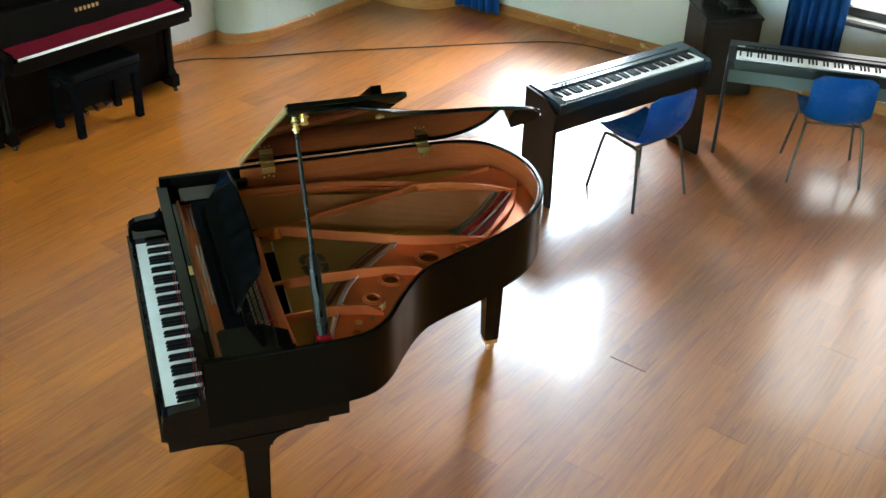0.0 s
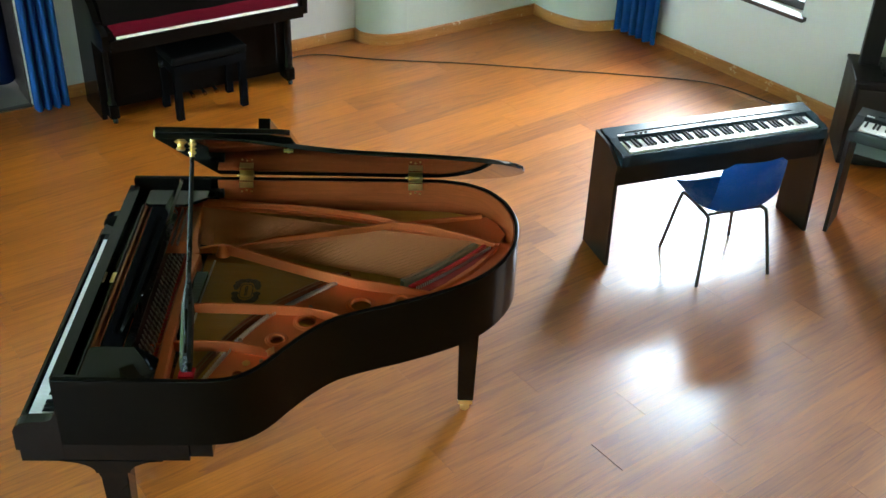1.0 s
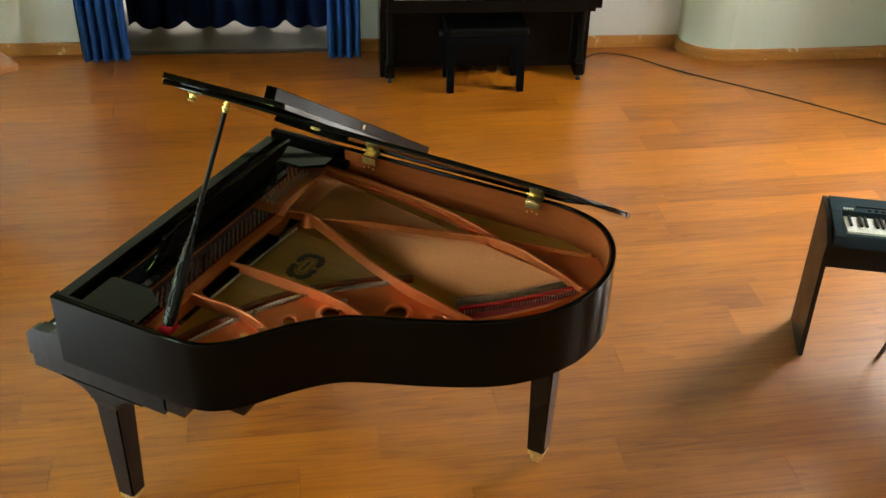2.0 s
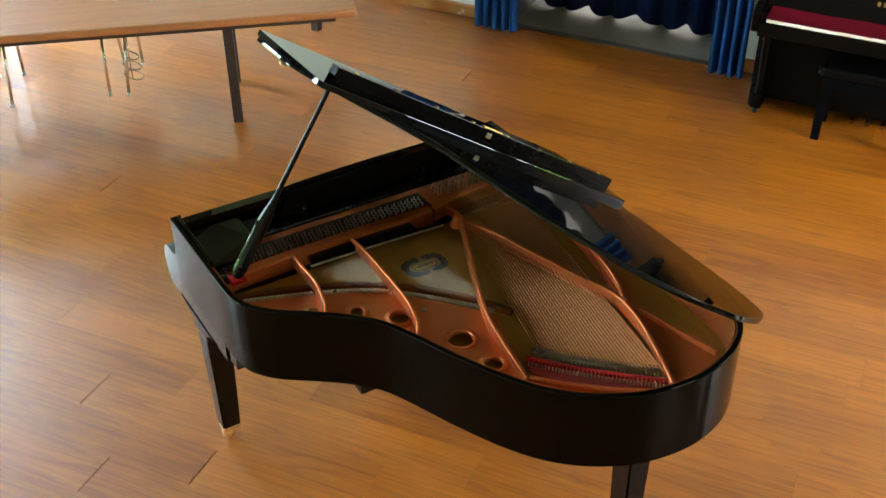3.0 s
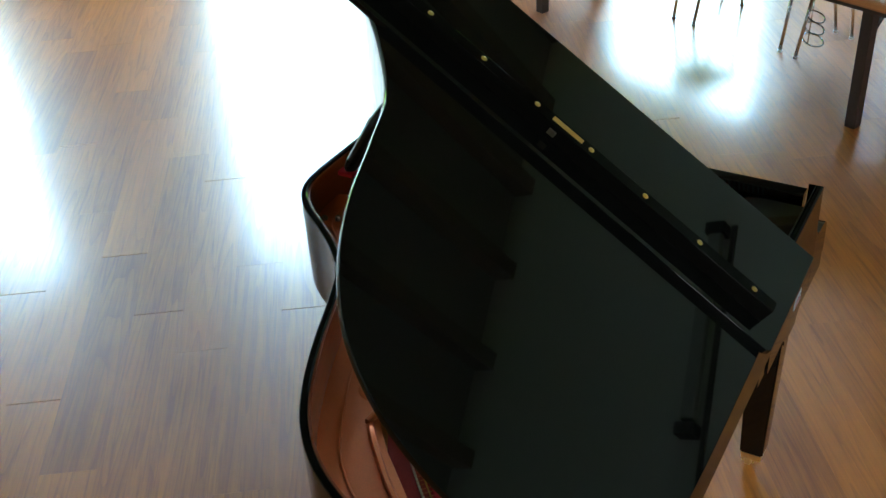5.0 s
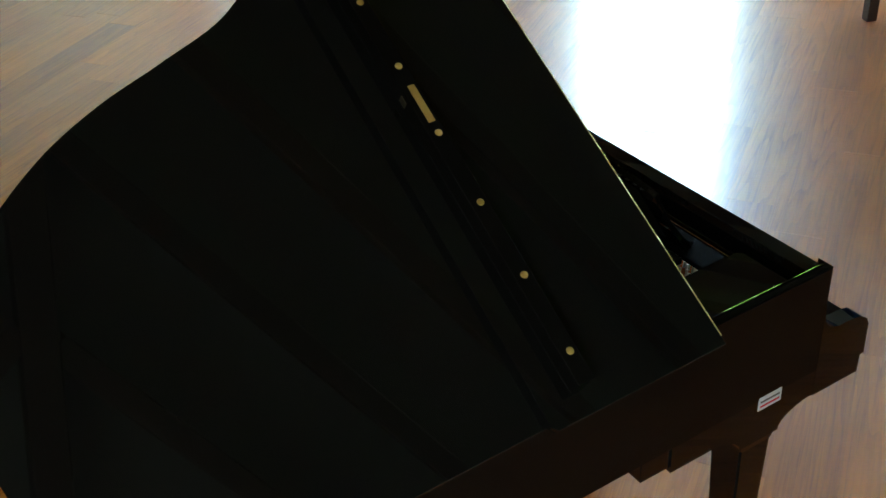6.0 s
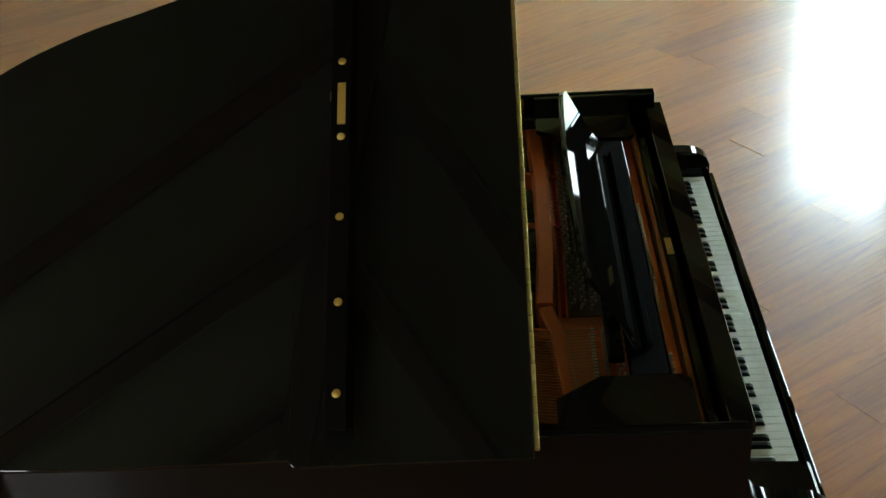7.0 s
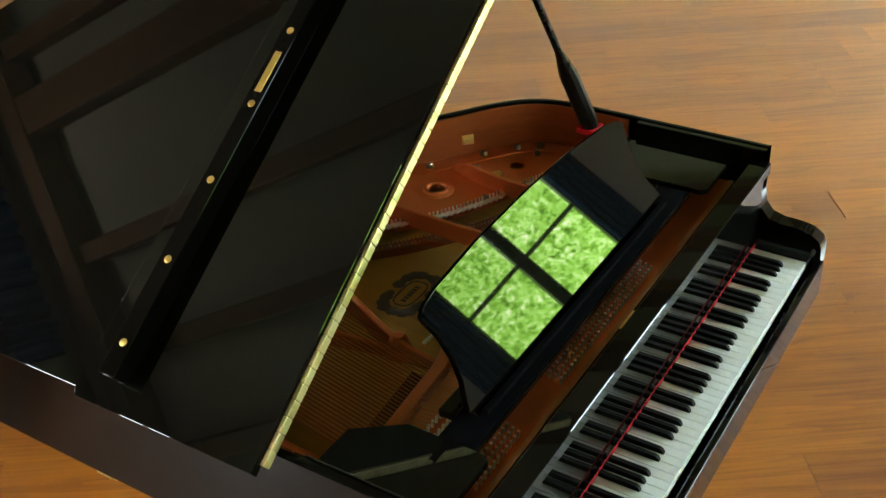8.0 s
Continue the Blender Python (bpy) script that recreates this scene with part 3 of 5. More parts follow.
part("niche_head", B(-0.92, 0.86, 0.281, 0.80, 2.051, 2.17, 0.002), M_FRAME, niche)
for a, b in ((-0.795, -0.73), (-0.06, 0.0), (0.67, 0.735)):
    part("door_post", B(a, b, 0.66, 0.72, 0.0125, 2.05, 0.004), M_FRAME, niche)


trunk = B(-1.25, 3.3, -0.022, -0.001, 2.84, 2.875, 0.003)
bmesh.ops.transform(trunk, matrix=A_WALL, verts=trunk.verts)
fixed("trim", trunk, M_FRAME, "thin dark rail along the wall above the door", "trim")

# ---- upright piano ----
up = thing("upright_piano", ROOM @ pose(-3.592, 1.84, 0, 0, 0, 90), "black upright piano with open fallboard and red key cloth", "piano")
part("body", B(-0.70, 0.70, -0.33, 0, 0.06, 1.22, 0.008), M_BROWNBLACK, up)
for s in (-1, 1):
    part("side_panel", B(min(s * 0.702, s * 0.74), max(s * 0.702, s * 0.74), -0.36, 0.0, 0.0, 1.23, 0.006), M_BROWNBLACK, up)
    arm = bmesh.new()
    side_prism(arm, [(-0.34, 0.60), (-0.60, 0.60), (-0.635, 0.62), (-0.64, 0.72), (-0.61, 0.75), (-0.50, 0.77), (-0.42, 0.86), (-0.34, 0.90)], s * 0.70, s * 0.745)
    part("arm", arm, M_BROWNBLACK, up)
    leg = bmesh.new()
    lathe(leg, [(0.0, 0.135), (0.036, 0.135), (0.036, 0.15), (0.024, 0.17), (0.027, 0.35), (0.030, 0.52), (0.040, 0.545), (0.024, 0.56), (0.04, 0.585), (0.04, 0.598), (0.0, 0.598)], (s * 0.675, -0.41, 0), 14)
    part("leg", leg, M_BROWNBLACK, up, "turned column leg")
    toe = B(s * 0.675 - 0.035, s * 0.675 + 0.035, -0.46, -0.33, 0.035, 0.134, 0.01)
    box(toe, s * 0.675 - 0.03, s * 0.675 + 0.03, -0.40, -0.2, 0.05, 0.11, 0.005)
    part("toe_block", toe, M_BROWNBLACK, up)
    part("castor", lathe(bmesh.new(), [(0.0, 0.0), (0.016, 0.002), (0.02, 0.018), (0.012, 0.036), (0.0, 0.036)], (s * 0.675, -0.44, 0), 12), M_SATIN, up)
part("keybed", B(-0.699, 0.699, -0.63, -0.335, 0.60, 0.665, 0.006), M_BROWNBLACK, up)
part("key_slip", B(-0.698, 0.698, -0.668, -0.632, 0.605, 0.690, 0.005), M_BROWNBLACK, up)
part("key_front", B(-0.655, 0.655, -0.670, -0.660, 0.698, 0.717, 0.003), M_WHITE_EDGE, up, "off-white front edge of the keys")
cloth = bmesh.new()
rows = [(-0.668, 0.721), (-0.62, 0.727), (-0.58, 0.730), (-0.54, 0.735), (-0.525, 0.745)]
for (y0, z0), (y1, z1) in zip(rows, rows[1:]):
    a = [cloth.verts.new((-0.66 + 1.32 * i / 12, y0 + 0.008, z0 + 0.003 * math.sin(i * 1.7))) for i in range(13)]
    b = [cloth.verts.new((-0.66 + 1.32 * i / 12, y1 + 0.008, z1 + 0.003 * math.sin(i * 1.7))) for i in range(13)]
    for i in range(12):
        cloth.faces.new((a[i], a[i + 1], b[i + 1], b[i]))
bmesh.ops.remove_doubles(cloth, verts=cloth.verts, dist=1e-4)
bmesh.ops.solidify(cloth, geom=cloth.faces[:], thickness=0.01)
part("key_cloth", cloth, M_CLOTH_RED, up, "crimson felt key cover")
part("key_block", B(-0.698, -0.662, -0.628, -0.40, 0.666, 0.74, 0.006), M_BROWNBLACK, up)
part("key_block", B(0.662, 0.698, -0.628, -0.40, 0.666, 0.74, 0.006), M_BROWNBLACK, up)
fb = bmesh.new()
side_prism(fb, [(-0.51, 0.742), (-0.45, 0.93), (-0.42, 0.945), (-0.345, 0.95), (-0.345, 0.742)], -0.69, 0.69)
part("fallboard", fb, M_BROWNBLACK, up, "raised glossy fallboard")
for i in range(6):
    part("letter_bar", B(-0.09 + i * 0.033, -0.09 + i * 0.033 + 0.018, -0.484, -0.470, 0.835, 0.858), M_BRASS, up, "brass lettering shown as plain bars")
part("lower_panel", B(-0.62, 0.62, -0.345, -0.331, 0.14, 0.58, 0.005), M_BROWNBLACK, up)
for x in (-0.09, 0.0, 0.09):
    pd = bmesh.new()
    tube(pd, [(x, -0.33, 0.085), (x, -0.39, 0.077), (x, -0.43, 0.068)], [0.010, 0.012, 0.017], 8)
    part("pedal", pd, M_CHROME, up, "worn metal pedal")

# ---- bench before the upright ----
bn = thing("piano_bench", ROOM @ pose(-3.118, 1.82, 0, 0, 0, 91), "black padded piano bench before the upright", "bench")
cush = B(-0.28, 0.28, -0.17, 0.17, 0.415, 0.480, 0.02)
part("cushion", cush, M_LEATHER, bn, "padded black leatherette seat")
fr = bmesh.new()
for b in ((-0.27, 0.27, -0.16, -0.14), (-0.27, 0.27, 0.14, 0.16), (-0.27, -0.25, -0.14, 0.14), (0.25, 0.27, -0.14, 0.14)):
    box(fr, *b, 0.35, 0.414, 0.003)
part("apron", fr, M_TRAY, bn)
for x in (-0.245, 0.245):
    for y in (-0.13, 0.13):
        lg = bmesh.new()
        prism(lg, [(x - 0.024, y - 0.024), (x + 0.024, y - 0.024), (x + 0.024, y + 0.024), (x - 0.024, y + 0.024)], 0.0, 0.349)
        part("leg", lg, M_TRAY, bn)
for x in (-0.285, 0.285):
    part("adjusting_knob", lathe(bmesh.new(), [(0, 0), (0.022, 0.0), (0.024, 0.015), (0.014, 0.03), (0, 0.03)], (0, 0, 0), 12, pose(x, 0, 0.385, 0, 90 if x > 0 else -90)), M_DULL, bn)


# ---- plastic chairs ----
def plastic_chair(m, shell, shell_label, tube_material, label, basket=False):
    """A one-piece moulded shell on four splayed tube legs; its sitter faces -y."""
    ob = thing("plastic_chair", m, label, "chair", "moulded plastic chairs")
    prof = spline([(-0.215, 0.425), (-0.20, 0.442), (-0.10, 0.432), (0.05, 0.42), (0.15, 0.43), (0.195, 0.50), (0.225, 0.62), (0.25, 0.75), (0.262, 0.795)], 4)
    n, across = len(prof), 12
    bm = bmesh.new()
    grid = []
    for i, q in enumerate(prof):
        t = i / (n - 1)
        half = 0.215 if t < 0.5 else 0.215 - 0.018 * (t - 0.5) * 2
        if t > 0.9:
            half *= 1 - 0.10 * ((t - 0.9) / 0.1) ** 2
        if t < 0.06:
            half *= 0.93
        row = []
        for j in range(across + 1):
            s = -1 + 2 * j / across
            lift = 0.028 * abs(s) ** 3
            back = max(0.0, (t - 0.5) * 2)
            bend = math.exp(-((t - 0.50) / 0.13) ** 2) * abs(s) ** 3
            row.append(bm.verts.new((s * half, q.x - 0.05 * abs(s) ** 2.5 * back - 0.022 * bend, q.y + lift * (1 - back) + 0.016 * bend - 0.042 * abs(s) ** 9 * max(0.0, (t - 0.62) / 0.38) ** 2)))
        grid.append(row)
    for i in range(n - 1):
        for j in range(across):
            bm.faces.new((grid[i][j], grid[i][j + 1], grid[i + 1][j + 1], grid[i + 1][j]))
    bmesh.ops.solidify(bm, geom=bm.faces[:], thickness=0.009)
    part("shell", bm, shell, ob, shell_label)
    for s in (-1, 1):
        part("leg", tube(bmesh.new(), spline([(s * 0.235, -0.215, 0.004), (s * 0.185, -0.165, 0.36), (s * 0.175, -0.13, 0.405), (s * 0.17, 0.0, 0.405)], 5), 0.0105, 8), tube_material, ob)
        part("leg", tube(bmesh.new(), spline([(s * 0.235, 0.22, 0.004), (s * 0.19, 0.155, 0.36), (s * 0.178, 0.12, 0.405), (s * 0.172, 0.012, 0.405)], 5), 0.0105, 8), tube_material, ob)
    part("crossbar", tube(bmesh.new(), [(-0.175, 0.10, 0.400), (0.175, 0.10, 0.400)], 0.009, 8), tube_material, ob)
    part("crossbar", tube(bmesh.new(), [(-0.175, -0.11, 0.400), (0.175, -0.11, 0.400)], 0.009, 8), tube_material, ob)
    return ob


plastic_chair(pose(-1.653, 3.205, 0, 0, 0, -73), M_BLUE_PLASTIC, "glossy blue moulded shell", M_LEG, "blue plastic chair on dark tube legs before a digital piano")
plastic_chair(pose(-1.551, 4.551, 0, 0, 0, -118.2), M_BLUE_PLASTIC, "glossy blue moulded shell", M_LEG, "blue plastic chair on dark tube legs before a digital piano")
plastic_chair(pose(2.44, 3.85, 0, 0, 0, 168), M_BLUE_PLASTIC, "glossy blue moulded shell", M_LEG, "blue plastic chair standing alone on the open floor")


# ---- digital pianos ----
def piano_keys(ob, x0, pitch, y0, depth, black_from, black_len, z, top, count=52, gap=0.0008):
    """52 white keys from A to C with their black ones, each a part of its piano."""
    wk = B(gap / 2, pitch - gap / 2, y0, y0 + depth, z, top)
    white_me = part("white_key", wk, M_IVORY, ob, soft=False)
    white_me.location.x = x0
    bk = B(-pitch * 0.25, pitch * 0.25, y0 + black_from, y0 + black_from + black_len, top - 0.004, top + 0.010, 0.0012)
    black_me = None
    for i in range(count):
        if i:
            o = new("white_key", white_me.data)
            o.parent, o.location = ob, (x0 + i * pitch, 0, 0)
        if i < count - 1 and (i + 5) % 7 in (0, 1, 3, 4, 5):
            if black_me is None:
                o = black_me = part("black_key", bk, M_EBONY, ob)
            else:
                o = new("black_key", black_me.data)
            o.parent, o.location = ob, (x0 + (i + 1) * pitch, 0, 0)


def digital_piano(m, slim, label):
    """A slab keyboard on its own stand; its player stands at -y."""
    ob = thing("digital_piano", m, label, "digital piano", "digital pianos")
    z0, z1 = (0.645, 0.745)
    case = bmesh.new()
    side_prism(case, [(-0.15, z0), (-0.15, z0 + 0.058), (-0.145, z0 + 0.068), (-0.1295, z0 + 0.068), (-0.1285, z0 + 0.055), (0.0, z0 + 0.062), (0.02, z1 - 0.004), (0.14, z1), (0.15, z1 - 0.012), (0.15, z0)], -0.663, 0.663)
    skin = M_DP_BLACK if slim else M_DP_TOP
    part("case", case, skin, ob, "black slab case" if slim else "blue-grey slab case")
    for s in (-1, 1):
        cheek = bmesh.new()
        side_prism(cheek, [(-0.152, z0 + 0.002), (-0.152, z0 + 0.062), (-0.13, z0 + 0.075), (0.0, z1 - 0.010), (0.019, z1 - 0.002), (0.019, z0 + 0.002)], s * 0.618, s * 0.664)
        part("end_cheek", cheek, skin, ob)
    piano_keys(ob, -0.6113, 0.02351, -0.128, 0.129, 0.045, 0.083, z0 + 0.055, z0 + 0.078)
    part("speaker_slot", B(-0.55, 0.55, 0.06, 0.066, z1 - 0.008, z1 + 0.0015), M_EBONY, ob)
    for i in range(3):
        part("button", B(-0.50 + i * 0.03, -0.485 + i * 0.03, 0.032, 0.04, z1 - 0.004, z1 + 0.003, 0.001), M_EBONY, ob)
    for i in range(4):
        part("letter_bar", B(-0.61 + i * 0.012, -0.602 + i * 0.012, 0.03, 0.042, z1 - 0.004, z1 + 0.0012), M_STEEL, ob, "silver lettering shown as plain bars")
    if slim:
        for s in (-1, 1):
            part("stand_leg", B(s * 0.655 - 0.012, s * 0.655 + 0.012, -0.12, 0.12, 0.0, z0 - 0.001, 0.003), M_DP_STAND, ob)
        part("back_panel", B(-0.642, 0.642, 0.13, 0.145, 0.44, z0 - 0.002, 0.002), M_GREYGREEN, ob, "grey-green modesty panel")
    else:
        for s in (-1, 1):
            side = side_prism(bmesh.new(), [(-0.150, 0.0), (-0.132, 0.60), (-0.145, 0.655), (-0.02, 0.722), (0.150, 0.738), (0.150, 0.0)], s * 0.667, s * 0.689)
            bmesh.ops.bevel(side, geom=side.edges[:], offset=0.002, segments=1, affect="EDGES")
            part("stand_side", side, M_DP_STAND, ob)
        part("stand_rail", B(-0.665, 0.665, -0.10, -0.08, 0.50, z0 - 0.002, 0.003), M_DP_STAND, ob)
        part("stand_rail", B(-0.665, 0.665, 0.08, 0.10, 0.40, z0 - 0.002, 0.003), M_DP_STAND, ob)
    return ob


digital_piano(pose(-1.93, 3.165, 0, 0, 0, 107.5), False, "slim digital piano on a black board stand")
digital_piano(pose(-1.72, 4.59, 0, 0, 0, 56), True, "slim digital piano on a stand with grey-green panel")

# ---- speaker cabinet in the corner ----
sp = thing("speaker_cabinet", pose(-3.07, 4.60, 0, 0, 0, 77.9), "dark loudspeaker cabinet against the window wall", "loudspeaker")
part("cabinet", B(-0.21, 0.23, -0.24, 0.20, 0.0, 0.60, 0.01), M_DP_STAND, sp)
part("grille", B(-0.18, 0.20, -0.249, -0.2405, 0.05, 0.56, 0.004), M_FELT_DARK, sp)
part("top_plate", B(-0.215, 0.235, -0.25, 0.205, 0.601, 0.625, 0.006), M_DP_STAND, sp)
for x in (-0.10, 0.15):
    part("upright_board", B(x - 0.065, x + 0.065, 0.02, 0.07, 0.6255, 1.30, 0.006), M_DP_STAND, sp, "dark upright board")
part("top_board", B(-0.175, 0.225, -0.02, 0.11, 1.301, 1.33, 0.006), M_DP_STAND, sp)
part("control_box", B(-0.03, 0.20, -0.16, 0.012, 0.6255, 0.675, 0.008), M_SATIN, sp, "small black box on the cabinet")

# ---- cable ----
cb = bmesh.new()
line = spline([(-4.28, 0.42), (-4.49, 0.503), (-4.556, 0.723), (-4.50, 1.05), (-4.471, 1.312), (-4.44, 1.83), (-4.39, 2.25), (-4.334, 2.655), (-4.278, 3.097), (-4.157, 3.745), (-3.856, 4.11), (-3.5, 4.36), (-3.3, 4.44)], 6)
tube(cb, [(q.x, q.y, 0.0055) for q in line], 0.005, 6)
tagged(smooth(link_mesh("cable", cb, M_CABLE)), "thin black cable lying loose across the floor", "cable")


wr = bmesh.new()
for k in range(2):
    tube(wr, spline([(0.0 + 0.03 * k, -0.012, 2.4), (0.02 + 0.02 * k, -0.012, 1.5), (-0.01 + 0.04 * k, -0.012, 0.95), (0.03, -0.012, 0.62)], 6), 0.003, 6)
bmesh.ops.transform(wr, matrix=B_WALL @ pose(-0.38, 0, 0), verts=wr.verts)
tagged(smooth(link_mesh("wire", wr, M_LEG)), "thin grey wires hanging down the window wall", "wire")

# ---- tables ----
def folding_table(m, length, width, legs, label):
    """A long table on steel legs; x along it, the origin under one corner of the top."""
    ob = thing("table", m, label, "table", "long tables")
    part("table_top", B(0, length, 0, width, 0.700, 0.748, 0.014), M_TABLE, ob, "orange-brown wooden top")
    ap = bmesh.new()
    for b in ((0.12, length - 0.12, 0.06, 0.085), (0.12, length - 0.12, width - 0.085, width - 0.06)):
        box(ap, *b, 0.66, 0.699, 0.003)
    part("apron", ap, M_TABLE_LEG, ob)
    for x, y in legs:
        part("leg", B(x - 0.03, x + 0.03, y - 0.03, y + 0.03, -0.030, 0.699, 0.004), M_TABLE_LEG, ob)
    for x in sorted({q[0] for q in legs}):
        ys = [q[1] for q in legs if q[0] == x]
        part("brace", tube(bmesh.new(), [(x, max(ys) - 0.02, 0.46), (x, max(ys) - 0.26, 0.69)], 0.016, 8), M_TABLE_LEG, ob)
        part("crossbar", B(x - 0.015, x + 0.015, min(ys) + 0.031, max(ys) - 0.031, 0.645, 0.685, 0.003), M_TABLE_LEG, ob)
    return ob


folding_table(pose(-1.489, -2.801, 0.03, 0, 0, -21.2), 3.9, 1.10, [(0.76, 0.29), (0.76, 0.86), (3.06, 0.29), (3.06, 0.86)], "long orange-brown table on dark steel legs")
folding_table(pose(-1.984, -3.453, 0.03, 0, 0, -58.8), 1.80, 0.60, [(0.10, 0.50), (0.10, 0.10), (1.70, 0.50), (1.70, 0.10)], "long orange-brown table on dark steel legs")


def folding_chair(m, label, basket, half=0.082):
    """A narrow chair on thin chromed legs; its sitter faces -y."""
    ob = thing("folding_chair", m, label, "chair", "chairs under the table")
    part("seat", B(-0.17, 0.17, -0.2, 0.2, 0.44, 0.462, 0.008), M_SATIN, ob, "dark seat")
    for s in (-1, 1):
        part("leg", tube(bmesh.new(), [(s * half, 0.235, 0.008), (s * (half + 0.015), 0.15, 0.44)], 0.010, 8), M_CHROME, ob)
        part("leg", tube(bmesh.new(), [(s * half, -0.225, 0.008), (s * (half + 0.015), -0.15, 0.44)], 0.010, 8), M_CHROME, ob)
        for y in (0.235, -0.225):
            part("foot_cap", lathe(bmesh.new(), [(0, 0), (0.013, 0), (0.013, 0.014), (0, 0.014)], (s * half, y, 0), 10), M_WHITE_EDGE, ob)
    if basket:
        for z, r in ((0.10, 0.06), (0.17, 0.055), (0.24, 0.05)):
            part("wire_ring", tube(bmesh.new(), [(-0.09 + r * math.cos(a), 0.14 + r * math.sin(a), z + 0.02 * math.cos(a)) for a in (2 * math.pi * i / 18 for i in range(19))], 0.004, 6), M_CHROME, ob)
        part("wire_stay", tube(bmesh.new(), [(-0.09, 0.18, 0.09), (-0.09, 0.17, 0.44)], 0.004, 6), M_CHROME, ob)
    return ob


folding_chair(pose(0.684, -3.486, 0, 0, 0, -23), "dark seated chair on thin chromed legs under the table", False)
folding_chair(pose(-0.057, -3.222, 0, 0, 0, -30), "dark chair on thin chromed legs with a wire basket", True, 0.061)


# ---- grand piano: x to the treble, y to the tail, keys' front at y = 0 ----
gp = thing("grand_piano", Matrix.Diagonal((1, 1, 0.991, 1)), "black polished grand piano with its lid propped open", "piano")
RIM = spline([(0.697, 0.147), (0.697, 0.45), (0.697, 0.66), (0.683, 0.765), (0.648, 0.832), (0.588, 0.893), (0.496, 0.960), (0.402, 1.037), (0.324, 1.124), (0.270, 1.236), (0.204, 1.399), (0.125, 1.563), (0.044, 1.684), (-0.061, 1.780), (-0.195, 1.851), (-0.337, 1.880), (-0.460, 1.875), (-0.593, 1.832), (-0.703, 1.743), (-0.760, 1.605), (-0.771, 1.42), (-0.768, 0.8), (-0.765, 0.147)], 7)
RIM2 = [(q.x, q.y) for q in RIM]
IN = -1.0  # the inside lies to the left of the way the rim runs


def rim_wall(profile, line=RIM2):
    bm = bmesh.new()
    rows = [[bm.verts.new((q.x, q.y, z)) for q in inset_line(line, IN * o)] for o, z in profile]
    for i in range(len(line) - 1):
        for a in range(len(profile)):
            b = (a + 1) % len(profile)
            bm.faces.new((rows[a][i], rows[a][i + 1], rows[b][i + 1], rows[b][i]))
    bm.faces.new([r[0] for r in rows])
    bm.faces.new([r[-1] for r in rows][::-1])
    return bm


RIM_TOP, RIM_LOW, BED_LOW = 1.030, 0.724, 0.645
part("rim", rim_wall([(0.0, RIM_LOW + 0.004), (0.0, RIM_LOW + 0.006), (0.0, RIM_TOP - 0.0065), (0.0, RIM_TOP - 0.005), (0.002, RIM_TOP - 0.0015), (0.006, RIM_TOP), (0.0075, RIM_TOP), (0.0145, RIM_TOP), (0.016, RIM_TOP), (0.020, RIM_TOP - 0.004), (0.020, RIM_LOW), (0.004, RIM_LOW)]), M_RIM, gp)
part("inner_rim", rim_wall([(0.0205, 0.80), (0.0205, RIM_TOP - 0.008), (0.027, RIM_TOP - 0.008), (0.027, 0.80)], [q for q in RIM2 if q[1] > 0.50]), M_INNER, gp, "mahogany inner face of the rim")
for x0, x1 in ((0.6595, 0.6765), (-0.7445, -0.7390)):
    part("side_arm", B(x0, x1, 0.1475, 0.492, RIM_LOW + 0.002, RIM_TOP - 0.002, 0.002), M_BLACK, gp, "black inner lining of the piano arm")
inner = [(q.x, q.y) for q in inset_line(RIM2, IN * 0.027)]


def rim_between(y_from, y_to):
    """Inner rim points from the treble side at y_from round the tail to the bass side at y_to."""
    top = max(range(len(inner)), key=lambda i: inner[i][1])
    return [q for i, q in enumerate(inner) if (i <= top and q[1] >= y_from) or (i > top and q[1] >= y_to)]


# cheeks, keybed and key blocks
CHEEK = [(0.149, RIM_TOP), (0.152, 0.96), (0.150, 0.91), (0.140, 0.87), (0.120, 0.845), (0.09, 0.836), (0.03, 0.834), (0.0, 0.828), (-0.024, 0.812), (-0.034, 0.79), (-0.036, 0.70), (-0.022, 0.698), (-0.022, BED_LOW), (0.149, BED_LOW)]
CHEEK = [(min(y, 0.146) + (0.011 if y < 0.05 else 0.0), z) for y, z in CHEEK]
for x0, x1 in ((0.653, 0.697), (-0.765, -0.721)):
    part("cheek", side_prism(bmesh.new(), CHEEK, x0, x1), M_BLACK, gp)
part("keybed", B(-0.720, 0.652, -0.015, 0.62, BED_LOW + 0.004, 0.722, 0.003), M_SATIN, gp)
part("side_rail", B(0.657, 0.6968, 0.1465, 0.60, BED_LOW + 0.004, RIM_LOW + 0.003), M_BLACK, gp)
part("side_rail", B(-0.7648, -0.725, 0.1465, 0.60, BED_LOW + 0.004, RIM_LOW + 0.003), M_BLACK, gp)
part("key_slip", B(-0.720, 0.652, -0.034, -0.0165, 0.66, 0.762, 0.004), M_BLACK, gp)
for x0, x1 in ((0.6125, 0.652), (-0.720, -0.6125)):
    blk = bmesh.new()
    side_prism(blk, [(-0.014, 0.724), (-0.014, 0.79), (-0.006, 0.80), (0.08, 0.803), (0.148, 0.806), (0.148, 0.724)], x0, x1)
    part("key_block", blk, M_BLACK, gp)
PITCH, KEY_TOP = 0.02350, 0.772
wk = B(-PITCH / 2 + 0.0005, PITCH / 2 - 0.0005, 0.0, 0.1405, KEY_TOP - 0.022, KEY_TOP, 0.001)
white_key = part("white_key", wk, M_IVORY, gp)
white_key.location.x = -0.611 + PITCH / 2
bk = bmesh.new()
